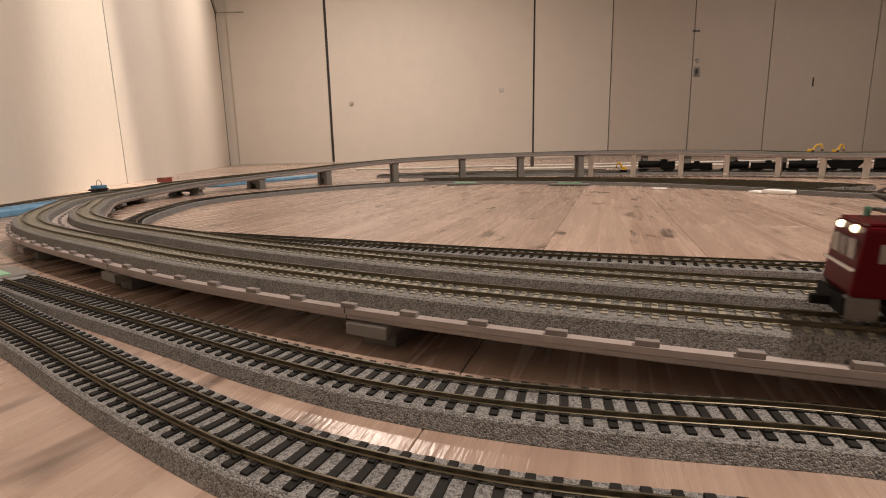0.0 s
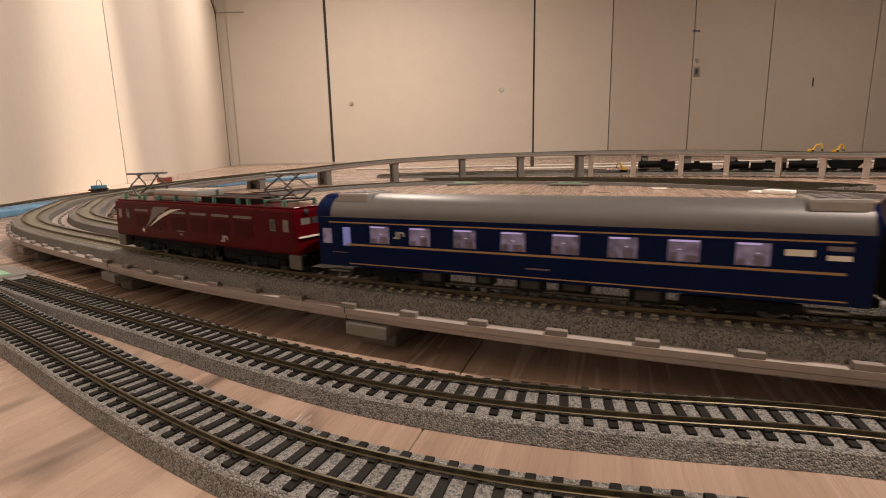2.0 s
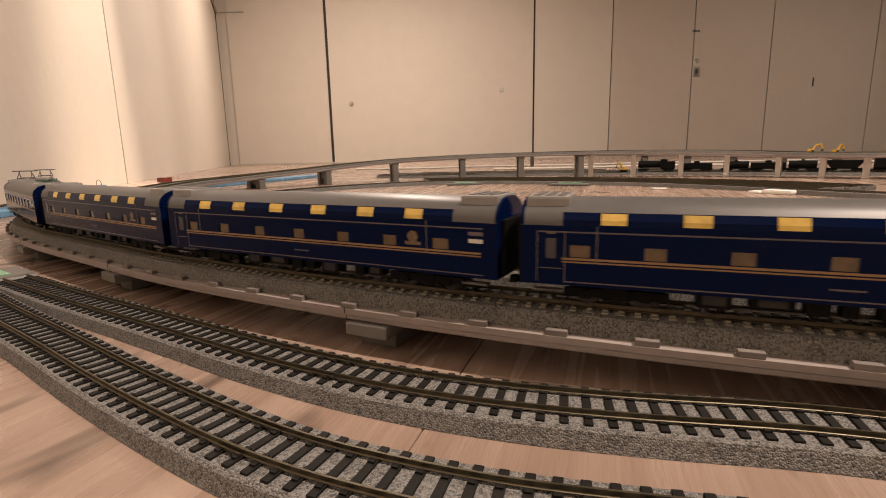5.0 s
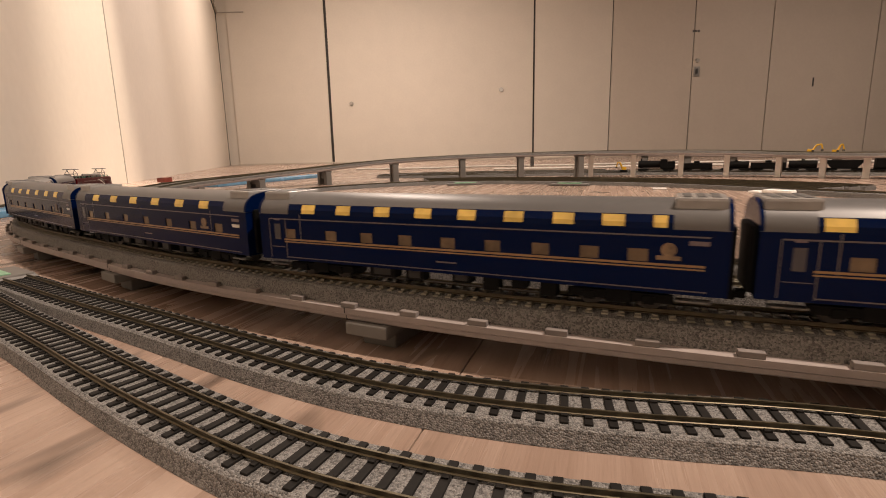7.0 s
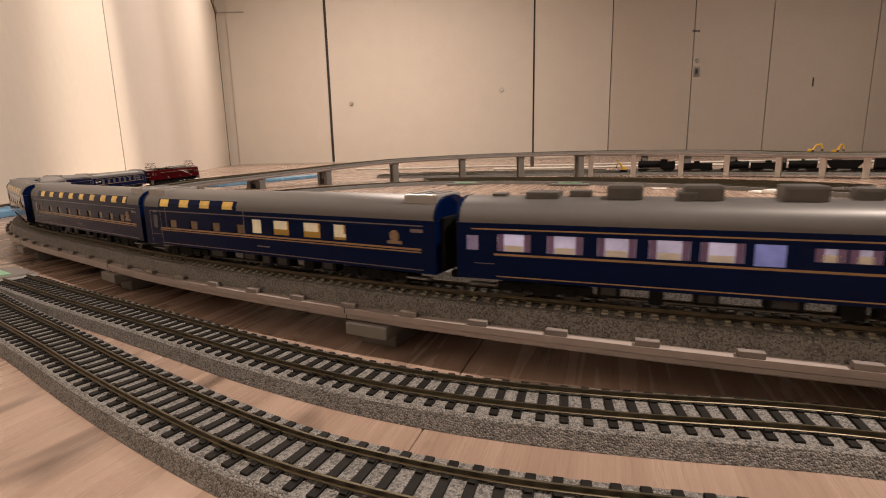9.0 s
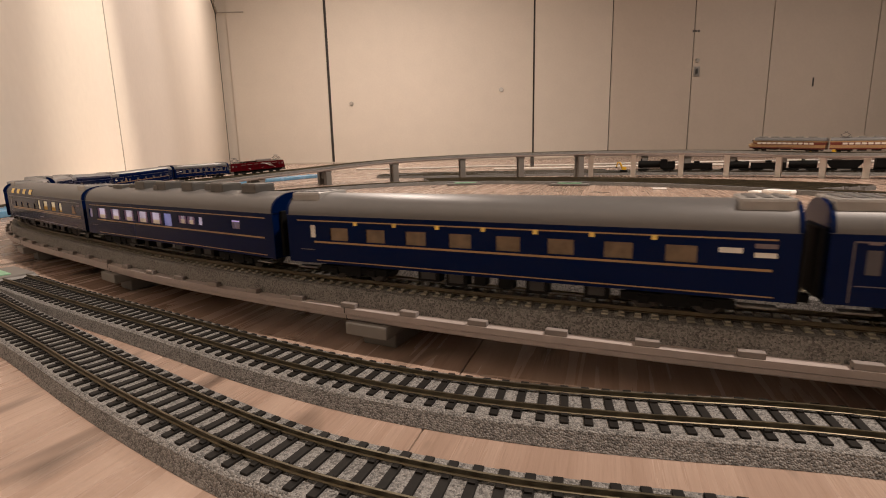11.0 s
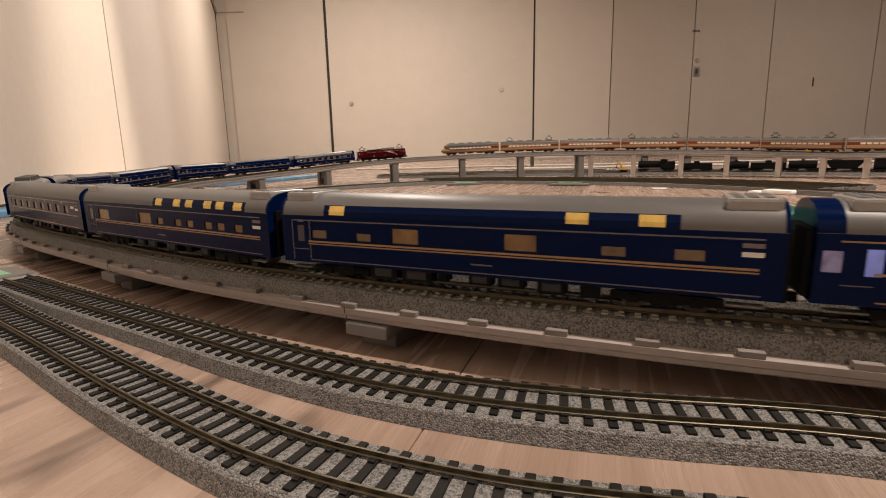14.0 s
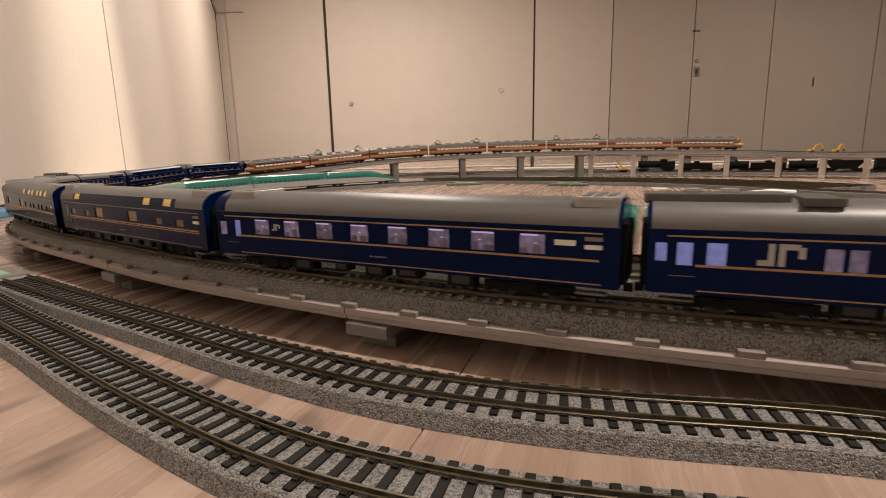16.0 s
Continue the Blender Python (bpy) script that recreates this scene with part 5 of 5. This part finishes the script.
def turnout(x, y, turn, label):
    c = thing("track_turnout", label, "turnout", at=pose(x, y, 0, 0, 0, turn))
    bm = box(-0.035, 0.035, -0.012, 0.012, 0.0, 0.0038, 0.0016)
    part("roadbed", bm, BALLAST, c)
    part("switch_cover", box(-0.020, 0.022, -0.010, -0.001, 0.0036, 0.0056, 0.0008), GREENISH, c, "pale green switch cover")
    part("label_bar", box(-0.010, 0.004, -0.007, -0.004, 0.0055, 0.0058), DARKGREY, c)


turnout(0.045, 0.985, 8, "grey turnout with pale green cover beside the loop track")
turnout(0.232, 0.895, -28, "grey turnout section beside the loop track")
c = thing("track_bumper_unit", "grey sloped track unit with a pale green label plate", "track unit", at=pose(-0.2195, 0.2385, 0, 0, 0, 146.5))
bm = box(-0.017, 0.017, -0.013, 0.013, 0.0, 0.0058, 0.0008)
for v in bm.verts:
    if v.co.z > 0.004:
        v.co.x, v.co.y = v.co.x * 0.84, v.co.y * 0.72
part("body", bm, PIER, c)
part("label_plate", box(-0.010, 0.008, -0.001, 0.0085, 0.0057, 0.0064, 0.0002), GREENISH, c, "pale green translucent plate")
part("label_bar", box(-0.006, 0.001, 0.0028, 0.0056, 0.0063, 0.0066), DARKGREY, c)

# blue film-covered trays and little things behind the west curve
for x0, y0, x1, y1 in ((-0.508, 0.54, -0.526, 0.70), (-0.532, 0.715, -0.572, 0.92), (-0.53, 1.12, -0.40, 1.60)):
    ang = math.degrees(math.atan2(y1 - y0, x1 - x0))
    ln = math.hypot(x1 - x0, y1 - y0)
    wd = 0.017 if y0 < 1 else 0.03
    c = thing("plastic_tray", "light blue film-covered tray on the floor", "tray", at=pose((x0 + x1) / 2, (y0 + y1) / 2, 0, 0, 0, ang))
    part("base", box(-ln / 2, ln / 2, -wd, wd, 0, 0.008, 0.002), SKYBLUE, c)
    for k in range(9):
        x = -ln / 2 + 0.02 + k * (ln - 0.04) / 8
        part("crease", rod((x, -wd * 0.92, 0.0078), (x + 0.009, wd * 0.92, 0.0082), 0.0010), SKYBLUE, c)
west = Line(WEST, False)
m = west.stand(0.50, 0.02)
c = thing("toy_crane_wagon", "small blue crane wagon on the west track", "model wagon", at=m @ Matrix.Diagonal((0.74, 0.9, 0.78, 1)))
part("underframe", box(-0.03, 0.03, -0.006, 0.006, 0.0045, 0.0065, 0.0003), DARKGREY, c)
part("body", box(-0.018, 0.022, -0.0075, 0.0075, 0.0065, 0.0135, 0.001), TOYBLUE, c)
cb = bmesh.new()
last = None
for k in range(13):
    a = math.pi * k / 12
    p = (0.004 - 0.012 * math.cos(a), 0, 0.0130 + 0.013 * math.sin(a))
    if last:
        rod(last, p, 0.0006, cb)
    last = p
part("hose", cb, DARKGREY, c)
for x in (-0.018, 0.018):
    bogie(c, x, (-0.004, 0.004))
m = west.stand(0.725, 0.02)
c = thing("freight_wagon", "small brick-red box wagon on the west track", "model wagon", at=m @ Matrix.Diagonal((0.8, 0.95, 0.72, 1)))
part("body", box(-0.019, 0.019, -0.0085, 0.0085, 0.0065, 0.0195, 0.0008), BRICKRED, c)
part("roof", box(-0.0195, 0.0195, -0.009, 0.009, 0.0195, 0.0208, 0.0005), MAROON, c)
for k in range(5):
    x = -0.014 + k * 0.007
    part("rib", box(x - 0.0004, x + 0.0004, -0.0089, 0.0089, 0.0070, 0.0192), BRICKRED, c)
bogie(c, 0.0, (-0.009, 0.009))

# cables along the back of the floor
for pts, label in (([(-0.4, 2.35), (-0.1, 2.30), (0.25, 2.42), (0.6, 2.30), (0.95, 2.38), (1.4, 2.28), (2.0, 2.32)], "thin white cable lying across the floor"), ([(0.2, 1.9), (0.5, 1.86), (0.8, 1.92), (1.2, 1.80), (1.7, 1.84)], "thin white cable lying across the floor")):
    q = smooth_line([(x, y, 0.004) for x, y in pts], step=0.03, rounds=2)
    tagged(part("cable", sweep("cable", q, [(0.004 * math.cos(a), 0.004 * math.sin(a)) for a in np.linspace(0, 2 * math.pi, 8, endpoint=False)], CABLE, smooth=True)), label, "cable")
c = thing("floor_socket", "small dark plug standing by the far cable", "plug", at=pose(0.42, 2.30, 0))
part("body", rod((0, 0, 0), (0, 0, 0.045), 0.008, n=14), DARKGREY, c)
part("head", rod((0, 0, 0.045), (0, 0, 0.06), 0.014, n=14), DARKGREY, c)

# ---- floor planks, one object each ----
rng = random.Random(11)
WIDTH, LONG = 0.09, 0.909
uy, ux = math.cos(radians(FLOOR_TURN)), math.sin(radians(FLOOR_TURN))
FIXED = {-3: 0.520, -1: 0.443, 1: 0.431, 0: 0.10 + 0.02}
plank_meshes = {}


def plank_mesh(length):
    key = round(length, 3)
    if key not in plank_meshes:
        g = 0.00012
        V = [(-WIDTH / 2 + g, -length / 2 + g, 0), (WIDTH / 2 - g, -length / 2 + g, 0), (WIDTH / 2 - g, length / 2 - g, 0), (-WIDTH / 2 + g, length / 2 - g, 0)]
        k = 0.00025
        V2 = [(-WIDTH / 2 + g + k, -length / 2 + g + k, 0.0), (WIDTH / 2 - g - k, -length / 2 + g + k, 0.0), (WIDTH / 2 - g - k, length / 2 - g - k, 0.0), (-WIDTH / 2 + g + k, length / 2 - g - k, 0.0)]
        V = [(x, y, -0.012) for x, y, z in V] + [(x, y, -0.00025) for x, y, z in V] + V2
        F = [(0, 3, 2, 1), (8, 9, 10, 11)] + [(i, (i + 1) % 4, 4 + (i + 1) % 4, 4 + i) for i in range(4)] + [(4 + i, 4 + (i + 1) % 4, 8 + (i + 1) % 4, 8 + i) for i in range(4)]
        plank_meshes[key] = raw("plank", V, F, WOOD)
    return plank_meshes[key]


for col in range(-48, 68):
    u0 = -0.036 + col * WIDTH
    cu = u0 + WIDTH / 2
    start = FIXED.get(col, rng.uniform(0, LONG))
    for row in range(-3, 8):
        v0 = start + row * LONG
        cv = v0 + LONG / 2
        x, y = uy * cu + ux * cv, -ux * cu + uy * cv
        if -2.9 < x < 6.5 and -2.2 < y < 6.6 and x > left_wall_x(y) - 0.35:
            part("plank", plank_mesh(LONG), None, floor, at=pose(x, y, 0, 0, 0, -FLOOR_TURN))


# ---- what moves ----
def motions():
    times = [k * 0.5 for k in range(33)]
    mark_t = [0.0, 0.5, 1.0, 1.5, 2.0, 2.5, 3.0, 3.5, 4.0, 6.5, 7.0, 7.5, 8.0, 8.5, 9.0, 11.5, 12.5, 13.0, 14.0, 14.5, 15.0, 16.0]
    mark_s = [0.2320, 0.2855, 0.3615, 0.4245, 0.4920, 0.5530, 0.6215, 0.6800, 0.7405, 1.0320, 1.0920, 1.1415, 1.1970, 1.2520, 1.3055, 1.5600, 1.6590, 1.7030, 1.7990, 1.8380, 1.8830, 1.9750]

    def head(t):
        return float(np.interp(t, mark_t, mark_s))

    fine = [k * 0.25 for k in range(65)]
    sm = [head(0)] + [(head(t - 0.25) + head(t) * 6 + head(t + 0.25)) / 8 for t in fine[1:-1]] + [head(16)]
    for i, car in enumerate(cars):
        back = 0.0640 if i == 0 else 0.128 + PITCH * (i - 1) + PITCH / 2
        walk(car, [(t, OUTER.stand(float(np.interp(t, fine, sm)) - back, 0.037 if i == 0 else 0.046)) for t in times])
    for i, car in enumerate(express):
        def nose(t):
            return 2.121 - (t - 12.5) * 0.2235
        walk(car, [(t, INNER.stand(nose(t) + 0.0695 + 0.139 * i, 0.045, flip=True)) for t in times])

    def green(t):
        if t >= 12.5:
            return 2.668 + (t - 15.4) * 0.43
        return 2.668 - 2.9 * 0.43 - (0.215 * (1 - max(0.0, (t - 11.5)) ** 2) if t >= 11.5 else 0.215)
    for i, car in enumerate(bullet):
        walk(car, [(t, LOOP.stand(max(0.06, green(t) - 0.078 - 0.155 * i), 0.05)) for t in times])


motions()
